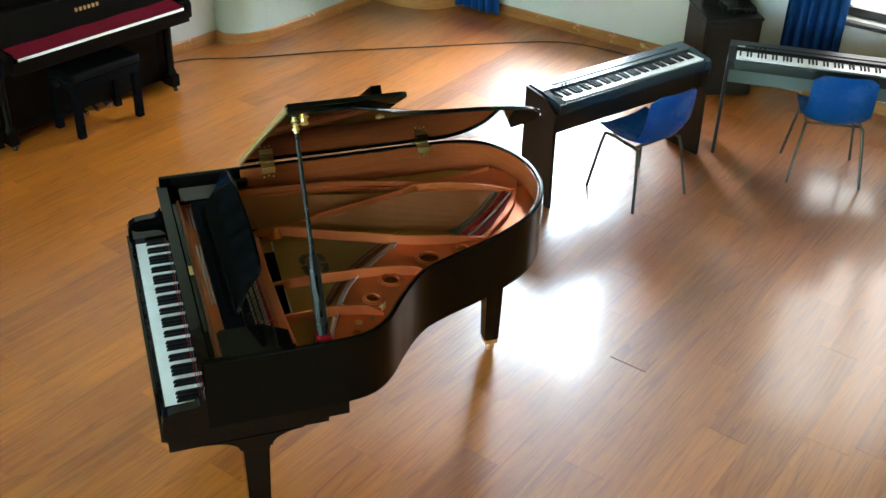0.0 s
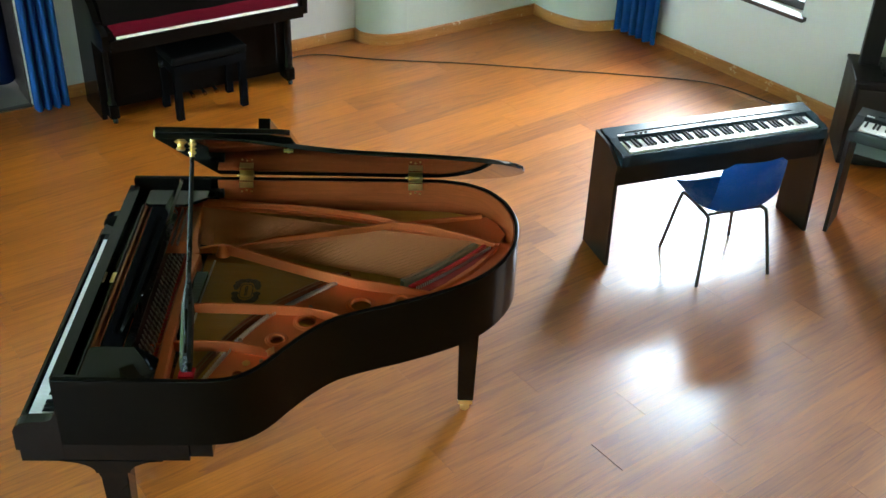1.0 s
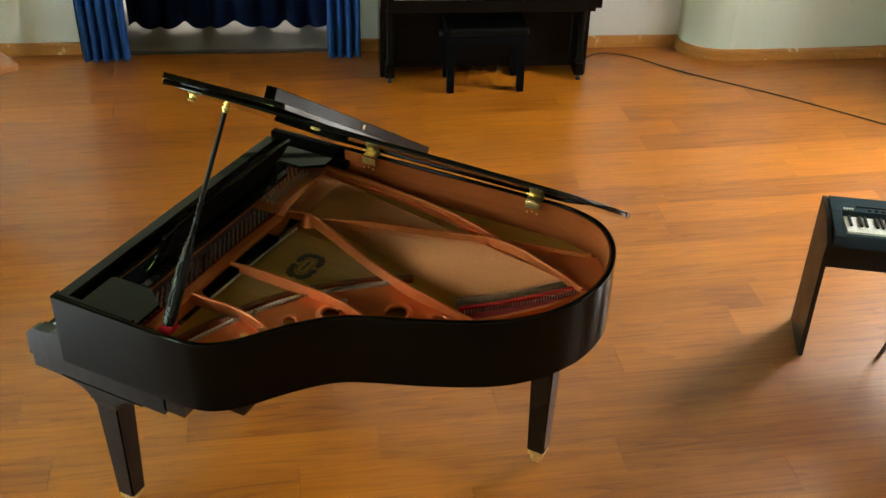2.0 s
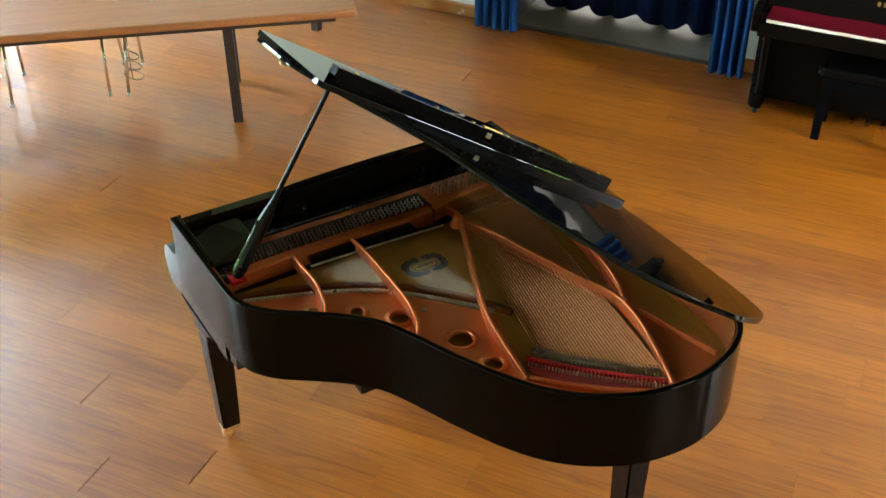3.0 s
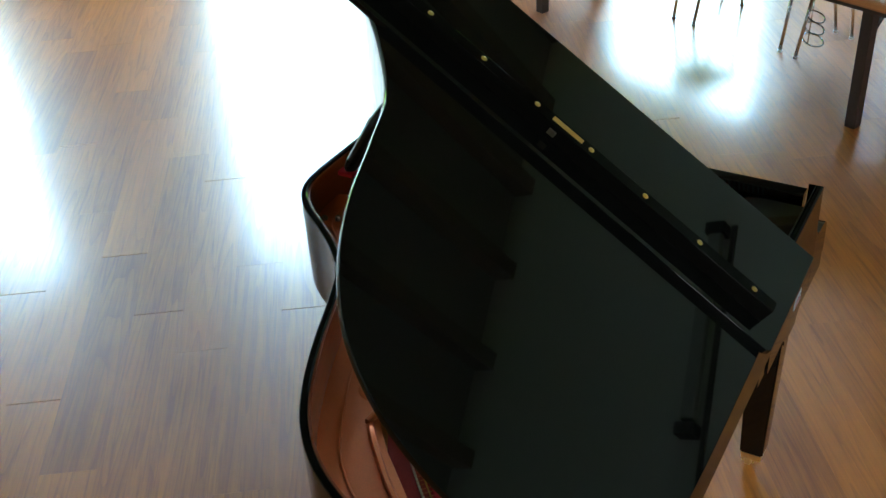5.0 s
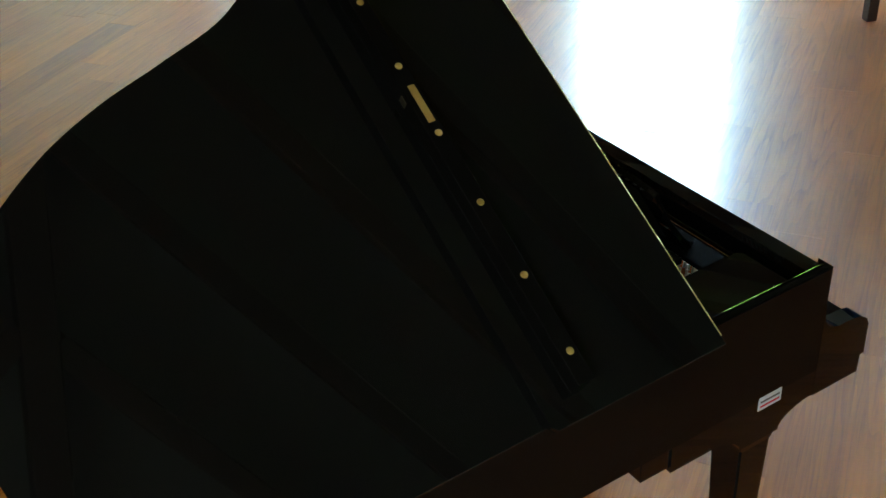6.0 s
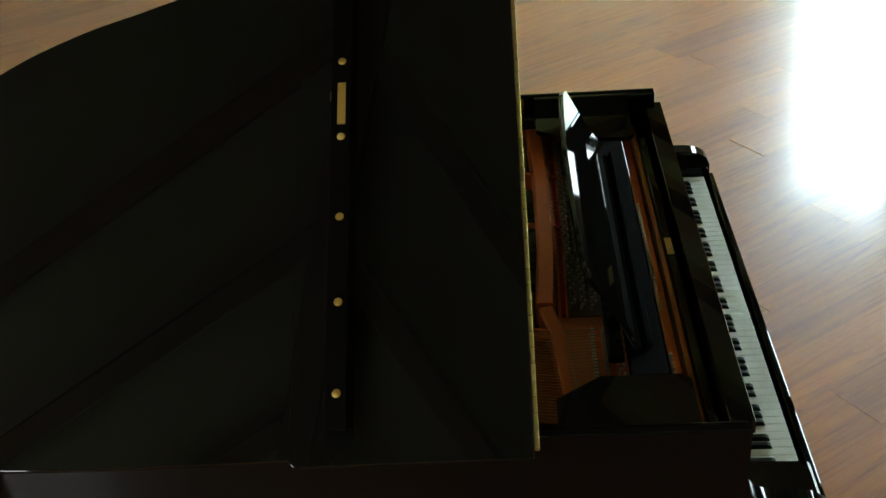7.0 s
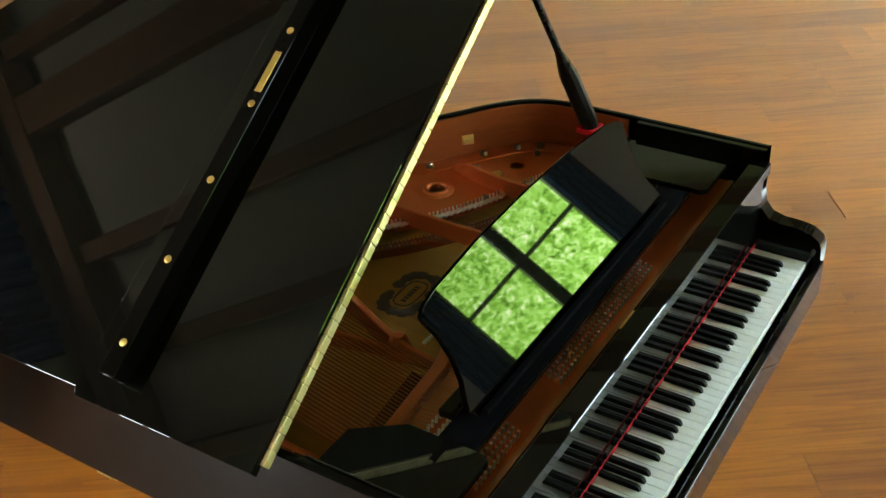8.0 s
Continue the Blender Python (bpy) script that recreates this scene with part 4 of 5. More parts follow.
side_prism(bk, [(0.043, KEY_TOP - 0.003), (0.048, KEY_TOP + 0.008), (0.054, KEY_TOP + 0.0115), (0.1405, KEY_TOP + 0.012), (0.1405, KEY_TOP - 0.003)], -0.0055, 0.0055)
bmesh.ops.bevel(bk, geom=bk.edges[:], offset=0.0008, segments=1, affect="EDGES")
black_key = part("black_key", bk, M_EBONY, gp)
first_black = True
for i in range(52):
    if i:
        o = new("white_key", white_key.data)
        o.parent, o.location = gp, (-0.611 + PITCH * (i + 0.5), 0, 0)
    if i < 51 and (i + 5) % 7 in (0, 1, 3, 4, 5):
        if first_black:
            o, first_black = black_key, False
        else:
            o = new("black_key", black_key.data)
            o.parent = gp
        o.location = (-0.611 + PITCH * (i + 1), 0, 0)
part("red_name_felt", B(-0.611, 0.611, 0.132, 0.134, KEY_TOP + 0.004, KEY_TOP + 0.0138), M_FELT_RED, gp, "thin red felt line over the keys")
fall = bmesh.new()
side_prism(fall, [(0.1415, KEY_TOP + 0.004), (0.1415, 0.975), (0.129, 0.975), (0.129, 1.0025), (0.1305, 1.004), (0.1745, 1.004), (0.176, 1.0025), (0.176, 0.955), (0.170, KEY_TOP + 0.004)], -0.716, 0.650)
fb = part("fallboard", fall, M_BLACK, gp, "raised mirror-black fallboard")
part("lock_rail", B(-0.70, 0.650, 0.183, 0.2045, 0.918, 0.956, 0.003), M_BLACK, gp)
part("lock_plate", B(-0.077, -0.007, 0.187, 0.203, 0.9562, 0.9585, 0.0004), M_BRASS, gp, "brass lock plate")
part("wood_strip", B(-0.66, 0.62, 0.2075, 0.2195, 0.905, 0.948, 0.002), M_WOOD_TRIM, gp, "orange-brown wooden strip")

# legs
def piano_leg(x, y, top):
    leg = bmesh.new()
    a, b = 0.050, 0.038
    low = [leg.verts.new((x + i * b, y + j * b, 0.078)) for i, j in ((-1, -1), (1, -1), (1, 1), (-1, 1))]
    mid = [leg.verts.new((x + i * a, y + j * a, top - 0.03)) for i, j in ((-1, -1), (1, -1), (1, 1), (-1, 1))]
    high = [leg.verts.new((x + i * (a + 0.004), y + j * (a + 0.004), top)) for i, j in ((-1, -1), (1, -1), (1, 1), (-1, 1))]
    leg.faces.new(low[::-1])
    leg.faces.new(high)
    for one, two in ((low, mid), (mid, high)):
        for k in range(4):
            leg.faces.new((one[k], one[(k + 1) % 4], two[(k + 1) % 4], two[k]))
    bmesh.ops.bevel(leg, geom=[e for e in leg.edges if abs(e.verts[0].co.z - e.verts[1].co.z) > 0.1], offset=0.005, segments=2, affect="EDGES")
    ob = part("leg", leg, M_BLACK, gp)
    fe = B(x - 0.034, x + 0.034, y - 0.034, y + 0.034, 0.048, 0.077, 0.004)
    part("ferrule", fe, M_BRASS, ob, "brass ferrule")
    wheel = bmesh.new()
    lathe(wheel, [(0.0, -0.013), (0.017, -0.013), (0.0235, -0.008), (0.0235, 0.008), (0.017, 0.013), (0.0, 0.013)], (0, 0, 0), 16, pose(x + 0.012, y, 0.0236, 0, 90, 0))
    for s in (-1, 1):
        box(wheel, x + 0.012 + s * 0.018 - 0.003, x + 0.012 + s * 0.018 + 0.003, y - 0.012, y + 0.012, 0.014, 0.049, 0.001)
    part("castor", wheel, M_BRASS, ob, "brass castor")
    return ob


def leg_bracket(x, y0, y1, y2, y3):
    """The curved block that joins a front leg to the bed."""
    n = 8
    pts = [(y0, BED_LOW + 0.003)]
    for i in range(1, n + 1):
        t = i / n
        pts.append((y0 + (y1 - y0) * math.sin(t * math.pi / 2), BED_LOW - 0.058 * (1 - math.cos(t * math.pi / 2))))
    for i in range(n + 1):
        t = i / n
        pts.append((y2 + (y3 - y2) * (1 - math.cos(t * math.pi / 2)), BED_LOW - 0.058 + 0.058 * math.sin(t * math.pi / 2) + 0.001))
    part("leg_bracket", side_prism(bmesh.new(), pts, x - 0.055, x + 0.055), M_BLACK, gp)


piano_leg(0.645, 0.312, 0.589)
leg_bracket(0.645, 0.12, 0.25, 0.375, 0.50)
piano_leg(-0.700, 0.308, 0.589)
leg_bracket(-0.705, 0.12, 0.25, 0.375, 0.50)
part("bed_block", B(0.575, 0.690, 0.50, 0.685, 0.662, 0.7235, 0.003), M_BLACK, gp)
part("bed_block", B(-0.760, -0.645, 0.50, 0.685, 0.662, 0.7235, 0.003), M_BLACK, gp)
piano_leg(-0.338, 1.684, 0.722)

# beams and soundboard below
beams = bmesh.new()
for a, b in (((0.0, 0.5), (-0.37, 1.7)), ((-0.5, 0.5), (-0.42, 1.75)), ((0.45, 0.5), (-0.2, 1.6))):
    bar(beams, [a, b], 0.09, lambda i, n: 0.745, 0.1, 0.1)
part("back_post", beams, M_INNER, gp)
sb = prism(bmesh.new(), rim_between(0.5, 0.5), 0.855, 0.868)
part("soundboard", sb, M_BOARD, gp, "golden spruce soundboard")

# lyre and pedals
ly = bmesh.new()
for x in (-0.11, 0.02):
    box(ly, x - 0.022, x + 0.022, 0.40, 0.45, 0.17, 0.652, 0.006)
box(ly, -0.20, 0.11, 0.36, 0.49, 0.10, 0.169, 0.01)
lyre = part("lyre", ly, M_BLACK, gp)
for x in (-0.105, -0.045, 0.015):
    part("pedal", tube(bmesh.new(), [(x, 0.37, 0.125), (x, 0.30, 0.115), (x, 0.24, 0.095)], [0.010, 0.014, 0.020], 8), M_BRASS, lyre, "brass pedal")
part("stay_rod", tube(bmesh.new(), [(-0.045, 0.48, 0.15), (-0.045, 0.85, 0.74)], 0.006, 6), M_BRASS, lyre)

# ---- the iron plate ----
WEB_Z = 0.905
HITCH = spline([(0.645, 0.600), (0.53, 0.642), (0.425, 0.684), (0.30, 0.738), (0.161, 0.822), (0.05, 0.930), (-0.050, 1.045), (-0.112, 1.135), (-0.090, 1.26), (-0.058, 1.38), (-0.030, 1.475)], 5)
tail_edge = [Vector((-0.10, 1.555)), Vector((-0.24, 1.68)), Vector((-0.36, 1.765)), Vector((-0.425, 1.79))]
outer = [q for q in inner if q[0] > -0.43 and q[1] > 0.60 and (q[0] > -0.2 or q[1] > 1.0)]
web_loop = [(q.x, q.y) for q in HITCH + tail_edge] + [(q[0], q[1]) for q in reversed(outer)]
HOLES = [(0.062, 1.209, 0.043), (0.181, 0.998, 0.036), (0.296, 0.890, 0.026), (0.036, 1.374, 0.032), (0.505, 0.765, 0.020)]


def pierced(loop, holes, z):
    bm = bmesh.new()
    edges = []

    def ring(pts):
        vs = [bm.verts.new((x, y, z)) for x, y in pts]
        edges.extend(bm.edges.new((vs[i], vs[(i + 1) % len(vs)])) for i in range(len(vs)))

    ring(loop)
    for x, y, r in holes:
        ring([(x + r * math.cos(2 * math.pi * k / 20), y + r * math.sin(2 * math.pi * k / 20)) for k in range(20)])
    bmesh.ops.triangle_fill(bm, edges=edges, use_beauty=True, use_dissolve=False)
    made = bmesh.ops.extrude_face_region(bm, geom=bm.faces[:])
    bmesh.ops.translate(bm, verts=[v for v in made["geom"] if isinstance(v, bmesh.types.BMVert)], vec=(0, 0, -0.012))
    return bm


plate = part("iron_plate", pierced(web_loop, HOLES, WEB_Z), M_BRONZE, gp, "bronze-lacquered cast iron plate")
for x, y, r in HOLES[:4]:
    part("hole_rim", lathe(bmesh.new(), [(r, -0.010), (r - 0.003, 0.004), (r, 0.008), (r + 0.006, 0.0085), (r + 0.010, 0.004), (r + 0.016, 0.0035), (r + 0.021, 0.0002)], (x, y, WEB_Z), 24), M_BRONZE, plate, "raised ring round a plate hole")
flange = [(-0.738, 0.30), (-0.60, 0.30), (-0.66, 0.54), (-0.645, 0.75), (-0.612, 1.0), (-0.550, 1.26), (-0.510, 1.38), (-0.545, 1.40), (-0.600, 1.28), (-0.665, 1.0), (-0.705, 0.78), (-0.730, 0.60), (-0.738, 0.50)]
part("plate_flange", prism(bmesh.new(), flange, 0.905, 0.922), M_BRONZE, plate)
part("plate_rib", bar(bmesh.new(), spline([(-0.680, 0.46, 0), (-0.665, 0.72, 0), (-0.635, 1.0, 0), (-0.572, 1.25, 0), (-0.520, 1.365, 0)], 6), 0.014, lambda i, n: 0.910, 0.036, 0.4), M_BRONZE, plate, "raised rib along the plate's bass edge")
tailf = [(-0.395, 1.80), (-0.465, 1.55), (-0.500, 1.33), (-0.53, 1.36), (-0.555, 1.45), (-0.605, 1.70), (-0.62, 1.76), (-0.56, 1.805), (-0.47, 1.835)]
part("plate_rib", bar(bmesh.new(), [(-0.50, 1.325), (-0.528, 1.375), (-0.552, 1.46), (-0.580, 1.60), (-0.610, 1.735)], 0.014, lambda i, n: 0.90, 0.036, 0.4), M_BRONZE, plate, "raised rib on the plate's tail")
part("plate_tail", prism(bmesh.new(), tailf, 0.90, 0.917), M_BRONZE, plate)
part("pin_field", prism(bmesh.new(), [(0.652, 0.225), (0.652, 0.468), (0.0, 0.462), (-0.28, 0.468), (-0.36, 0.462), (-0.65, 0.44), (-0.65, 0.225)], 0.90, 0.925), M_BRONZE, plate, "bronze pin field")


def strut(points, width=0.012, height=0.048, foot=0.902):
    def z_of(i, n):
        return foot

    def h(i, n):
        t = i / (n - 1)
        return height * min(1.0, 0.25 + 3.0 * min(t, 1 - t) + 0.15)

    part("strut", bar(bmesh.new(), spline([(x, y, 0) for x, y in points], 8), width, z_of, h, 0.45), M_BRONZE, plate, "bronze plate bar")


strut([(0.365, 0.38), (0.362, 0.56), (0.362, 0.70), (0.385, 0.82), (0.415, 0.90)])
strut([(0.117, 0.38), (0.117, 0.60), (0.123, 0.80), (0.137, 0.98), (0.178, 1.12), (0.245, 1.175)])
strut([(-0.315, 0.47), (-0.312, 0.60), (-0.225, 0.80), (-0.135, 1.00), (-0.060, 1.19), (-0.030, 1.33), (-0.010, 1.50)], 0.015, 0.050)
strut([(-0.318, 0.59), (-0.360, 0.78), (-0.412, 0.98), (-0.464, 1.18), (-0.508, 1.35), (-0.470, 1.55), (-0.392, 1.78)], 0.015, 0.050)
part("strut_boss", lathe(bmesh.new(), [(0.0, 0.050), (0.012, 0.048), (0.019, 0.040), (0.024, 0.02), (0.034, 0.0)], (-0.305, 0.60, 0.902), 16), M_BRONZE, plate, "rounded boss where two plate bars part")
strut([(-0.012, 1.49), (-0.08, 1.57), (-0.22, 1.70), (-0.385, 1.795)], 0.016, 0.022)
part("capo_bar", bar(bmesh.new(), [(0.645, 0.497), (0.35, 0.486), (0.0, 0.484), (-0.24, 0.496)], 0.046, lambda i, n: 0.885, 0.062, 0.3), M_BRONZE, plate, "bronze cross bar")
part("bass_bar", bar(bmesh.new(), [(-0.25, 0.496), (-0.34, 0.474), (-0.655, 0.448)], 0.034, lambda i, n: 0.885, 0.058, 0.3), M_BRONZE, plate, "bronze cross bar")
for x, y in ((-0.455, 1.06), (-0.50, 1.18)):
    part("plate_bolt", lathe(bmesh.new(), [(0.0, 0.024), (0.006, 0.024), (0.010, 0.018), (0.007, 0.015), (0.007, 0.0)], (x, y, WEB_Z), 10), M_STRING, plate)
for t in (22, 30, 38, 47):
    q = inset_line(RIM2, IN * 0.055)[t]
    part("plate_bolt", lathe(bmesh.new(), [(0.0, 0.012), (0.007, 0.012), (0.011, 0.006), (0.011, 0.0)], (q.x, q.y, WEB_Z), 10), M_STRING, plate)

part("plate_medal", lathe(bmesh.new(), [(0.0, 0.006), (0.012, 0.006), (0.015, 0.003), (0.015, 0.0)], (0.44, 0.79, WEB_Z), 18), M_RUST_PAD, plate, "small brass disc on the plate")
bead = [q for q in inset_line(RIM2, IN * 0.082) if (q.x > -0.2 and q.y > 0.70)]
part("plate_bead", bar(bmesh.new(), bead, 0.006, lambda i, n: WEB_Z - 0.001, 0.0045, 0.4), M_BRONZE, plate, "raised bead along the plate edge")
br = box(bmesh.new(), -0.016, 0.016, -0.002, 0.002, -0.014, 0.014, 0.001)
box(br, -0.012, 0.012, 0.002, 0.016, -0.003, 0.003, 0.001)
bmesh.ops.transform(br, matrix=pose(0.458, 0.888, 0.978, 0, 0, 137), verts=br.verts)
part("rim_bracket", br, M_BRASS, gp, "small brass bracket on the inner rim")
for x, y in ((0.435, 0.848), (0.584, 0.745), (0.313, 0.752), (0.092, 1.006)):
    part("plate_bolt", lathe(bmesh.new(), [(0.0, 0.016), (0.006, 0.016), (0.009, 0.010), (0.009, 0.0)], (x, y, WEB_Z), 10), M_STRING, plate)

# tuning pins
pin_spots = []
for i in range(58):
    for r in range(3):
        x = 0.62 - i * 0.0152
        pin_spots.append((x + 0.004 * r, 0.386 + r * 0.023 + (0.008 if i % 2 else 0) + (0.01 if x < -0.25 else 0)))
for i in range(42):
    x = 0.185 - i * 0.0152 + (0.0 if i < 30 else -0.16)
    for r in range(5):
        if x > -0.59:
            pin_spots.append((x + 0.004 * r, 0.246 + r * 0.0145))
for i in range(19):
    for r in range(3):
        pin_spots.append((-0.335 - i * 0.0155, 0.300 + r * 0.0235 + (0.008 if i % 2 else 0)))
for i in range(20):
    for r in range(2):
        pin_spots.append((-0.335 - i * 0.0150, 0.378 + r * 0.024))
tuning_pin = part("tuning_pin", tube(bmesh.new(), [(0, 0, 0), (0, -0.0015, 0.012), (0, -0.003, 0.022)], [0.0036, 0.0036, 0.0034], 6), M_STEEL, gp, "bright steel tuning pin", soft=False)
for i, (x, y) in enumerate(pin_spots):
    o = tuning_pin if i == 0 else new("tuning_pin", tuning_pin.data)
    o.parent, o.location = gp, (x, y, 0.92)
part("pin_shelf", prism(bmesh.new(), [(0.645, 0.345), (0.645, 0.440), (0.0, 0.440), (-0.27, 0.446), (-0.27, 0.345)], 0.9252, 0.9275), M_PINBLOCK, gp, "dark red-brown pin block between the pins")


part("string_felt", bar(bmesh.new(), [(0.63, 0.452), (0.0, 0.450), (-0.27, 0.456)], 0.010, lambda i, n: 0.9255, 0.007, 0.3), M_FELT_RED, gp, "red felt strip behind the pins")
# bridges
def along(points, t):
    """The place at the share t of a plan line."""
    seg = [(Vector(b) - Vector(a)).length for a, b in zip(points, points[1:])]
    want = t * sum(seg)
    for (a, b), s in zip(zip(points, points[1:]), seg):
        if want <= s:
            return Vector(a).lerp(Vector(b), want / s)
        want -= s
    return Vector(points[-1])


LONG = [(q.x, q.y) for q in spline([(0.63, 0.555), (0.48, 0.600), (0.36, 0.648), (0.22, 0.718), (0.084, 0.813), (-0.020, 0.915), (-0.115, 1.030), (-0.190, 1.150)], 8)]
BASSB = [(q.x, q.y) for q in spline([(-0.115, 1.375), (-0.19, 1.47), (-0.29, 1.575), (-0.43, 1.70)], 8)]
part("treble_bridge", bar(bmesh.new(), LONG, 0.026, lambda i, n: 0.8685, 0.024, 0.25), M_INNER, gp, "long curved wooden bridge")
part("bass_bridge", bar(bmesh.new(), BASSB, 0.030, lambda i, n: 0.8685, 0.036, 0.25), M_FELT_GREEN, gp, "bass bridge")
bridge_pin = part("bridge_pin", tube(bmesh.new(), [(0, 0, -0.010), (0, 0, 0.002)], 0.0022, 5), M_STRING, gp, soft=False)
first_pin = True
for line, count, z, off in ((LONG, 100, 0.897, 0.008), (BASSB, 40, 0.909, 0.009)):
    for k in range(count):
        q = along(line, (k + 0.5) / count)
        for o in (-off, off):
            pin = bridge_pin if first_pin else new("bridge_pin", bridge_pin.data)
            first_pin = False
            pin.parent, pin.location = gp, (q.x + o, q.y + o * 0.6, z)
for k in range(36):
    q, q2 = along(BASSB, (k + 0.3) / 36), along(BASSB, (k + 0.8) / 36)
    o = Vector((q2.y - q.y, q.x - q2.x)).normalized() * -0.0155
    part("bridge_notch", bar(bmesh.new(), [(q.x + o.x, q.y + o.y), (q2.x + o.x, q2.y + o.y)], 0.007, lambda i, n: 0.886, 0.0195, 0.2), M_FELT_DARK, gp)
FELT = [(q.x, q.y) for q in spline([(-0.075, 1.405), (-0.16, 1.505), (-0.265, 1.615), (-0.40, 1.74)], 8)]
part("red_felt", bar(bmesh.new(), FELT, 0.016, lambda i, n: 0.885, 0.024, 0.4), M_FELT_RED, gp, "red stringing felt")
part("hitch_shelf", prism(bmesh.new(), [(q[0] + 0.010, q[1] + 0.010) for q in FELT] + [(-0.425, 1.788), (-0.36, 1.763), (-0.24, 1.678), (-0.10, 1.553), (-0.05, 1.47)], 0.886, 0.8985), M_FELT_MAROON, plate, "dark red hitch pin shelf")
hitch_spots = []
for k in range(40):
    q = along(FELT, (k + 0.5) / 40)
    hitch_spots.append((q.x + 0.018, q.y + 0.026, 0.897))
for k in range(84):
    q = along([(v.x, v.y) for v in HITCH], 0.02 + 0.70 * (k + 0.5) / 84)
    hitch_spots.append((q.x + 0.010, q.y + 0.012, 0.902))
hitch_pin = part("hitch_pin", tube(bmesh.new(), [(0, 0, 0), (0, 0, 0.017)], 0.0023, 5), M_STEEL, gp, soft=False)
for i, q in enumerate(hitch_spots):
    o = hitch_pin if i == 0 else new("hitch_pin", hitch_pin.data)
    o.parent, o.location = gp, q

part("damper_felt", bar(bmesh.new(), [(0.31, 0.548), (0.0, 0.556), (-0.255, 0.572)], 0.007, lambda i, n: 0.899, 0.006, 0.2), M_WHITE_EDGE, gp, "pale felt edge of the dampers")
# strings
for k in range(120):
    t = (k + 0.5) / 120
    q = along(LONG, 0.985 * t)
    a = along([(0.625, 0.49), (0.30, 0.48), (0.0, 0.48), (-0.25, 0.495)], t)
    h = along([(v.x, v.y) for v in HITCH], 0.02 + 0.70 * t)
    if any(abs(a.x - x) < 0.012 for x in (0.345, 0.105)):
        continue
    part("steel_string", tube(bmesh.new(), [(a.x, a.y, 0.908), (q.x, q.y, 0.8955), (h.x + 0.01, h.y + 0.012, 0.908)], 0.0005, 4, False), M_STRING, gp)
for k in range(32):
    t = (k + 0.5) / 32
    a = along([(-0.335, 0.475), (-0.640, 0.455)], t)
    q = along(BASSB, 0.03 + 0.95 * t)
    h = along(FELT, 0.03 + 0.95 * t)
    cs = tube(bmesh.new(), [(a.x, a.y, 0.938), (q.x, q.y, 0.9085)], 0.0018 + 0.0012 * t, 6, False)
    tube(cs, [(q.x, q.y, 0.9085), (h.x + 0.018, h.y + 0.026, 0.908)], 0.0010, 4, False)
    part("bass_string", cs, M_COPPER, gp, "copper-wound bass string")

# the short lengths between pins and cross bar
for k in range(38):
    x = 0.615 - k * 0.0224
    if any(abs(x - q) < 0.016 for q in (0.365, 0.117)):
        continue
    part("steel_string", tube(bmesh.new(), [(x, 0.395 + 0.020 * (k % 3), 0.942), (x - 0.004, 0.452, 0.9345), (x - 0.006, 0.472, 0.9475)], 0.0010, 4, False), M_STRING, gp)
for k in range(28):
    x = -0.345 - k * 0.0108
    part("bass_string", tube(bmesh.new(), [(x + 0.004, 0.385 + 0.012 * (k % 2), 0.944), (x, 0.458, 0.944)], 0.0012, 4, False), M_STRING, gp)
# bright duplex plates where the strings meet the iron
HITCH2 = [(v.x, v.y) for v in HITCH]
for k in range(56):
    q = along(HITCH2, 0.03 + 0.70 * (k + 0.5) / 56)
    q2 = along(HITCH2, 0.03 + 0.70 * (k + 0.6) / 56)
    d = (q2 - q).normalized()
    plate_m = Matrix.Translation((q.x + 0.002, q.y + 0.003, 0.9055)) @ pose(0, 0, 0, 0, 0, math.degrees(math.atan2(d.y, d.x)) + 24)
    if any((q - Vector(c)).length < 0.02 for c in ((0.362, 0.711), (0.125, 0.852))):
        continue
    part("duplex_plate", box(bmesh.new(), -0.008 - 0.00016 * k, 0.008 + 0.00016 * k, -0.0035 - 0.0001 * k, 0.0035 + 0.0001 * k, 0.0, 0.006, 0.0012, plate_m), M_STEEL, plate, "small bright duplex plate")
# dampers
dm = B(-0.0045, 0.0045, -0.035, 0.035, 0.0, 0.022, 0.001)
damper = part("damper", dm, M_BLACK, gp)
for k in range(40):
    o = damper if k == 0 else new("damper", damper.data)
    t = k / 51
    o.parent = gp
    o.location = (0.30 - 0.565 * t, 0.505 + 0.03 * t, 0.905)
part("bass_damper_felt", prism(bmesh.new(), [(-0.340, 0.470), (-0.340, 0.545), (-0.662, 0.518), (-0.662, 0.445)], 0.874, 0.897), M_FELT_DARK, gp, "dark felt strip under the bass strings")
part("damper_rail", bar(bmesh.new(), [(0.30, 0.478), (0.0, 0.480), (-0.27, 0.497)], 0.014, lambda i, n: 0.90, 0.012, 0.2), M_FELT_DARK, gp)

# printed crest on the soundboard
crest = bmesh.new()


def wreath(a, rx, ry, power=0.62):
    """A place on a rounded oblong."""
    c, d = math.cos(a), math.sin(a)
    return -0.080 + rx * math.copysign(abs(c) ** power, c), 0.724 + ry * math.copysign(abs(d) ** power, d)


for k in range(30):
    x, y = wreath(2 * math.pi * k / 30, 0.076, 0.045)
    r = 0.017 if k % 2 else 0.011
    lathe(crest, [(0.0, 0.0012), (r * 0.7, 0.001), (r, 0.0)], (x, y, 0.8682), 8)
bar(crest, [wreath(2 * math.pi * k / 32, 0.050, 0.026) for k in range(33)], 0.004, lambda i, n: 0.8682, 0.0008, 0.1)
for k in range(6):
    box(crest, -0.080 - 0.034 + k * 0.0115, -0.080 - 0.034 + k * 0.0115 + 0.008, 0.717, 0.730, 0.8682, 0.869)
part("printed_crest", crest, M_INK, gp, "dark printed wreath, lettering shown as plain bars")

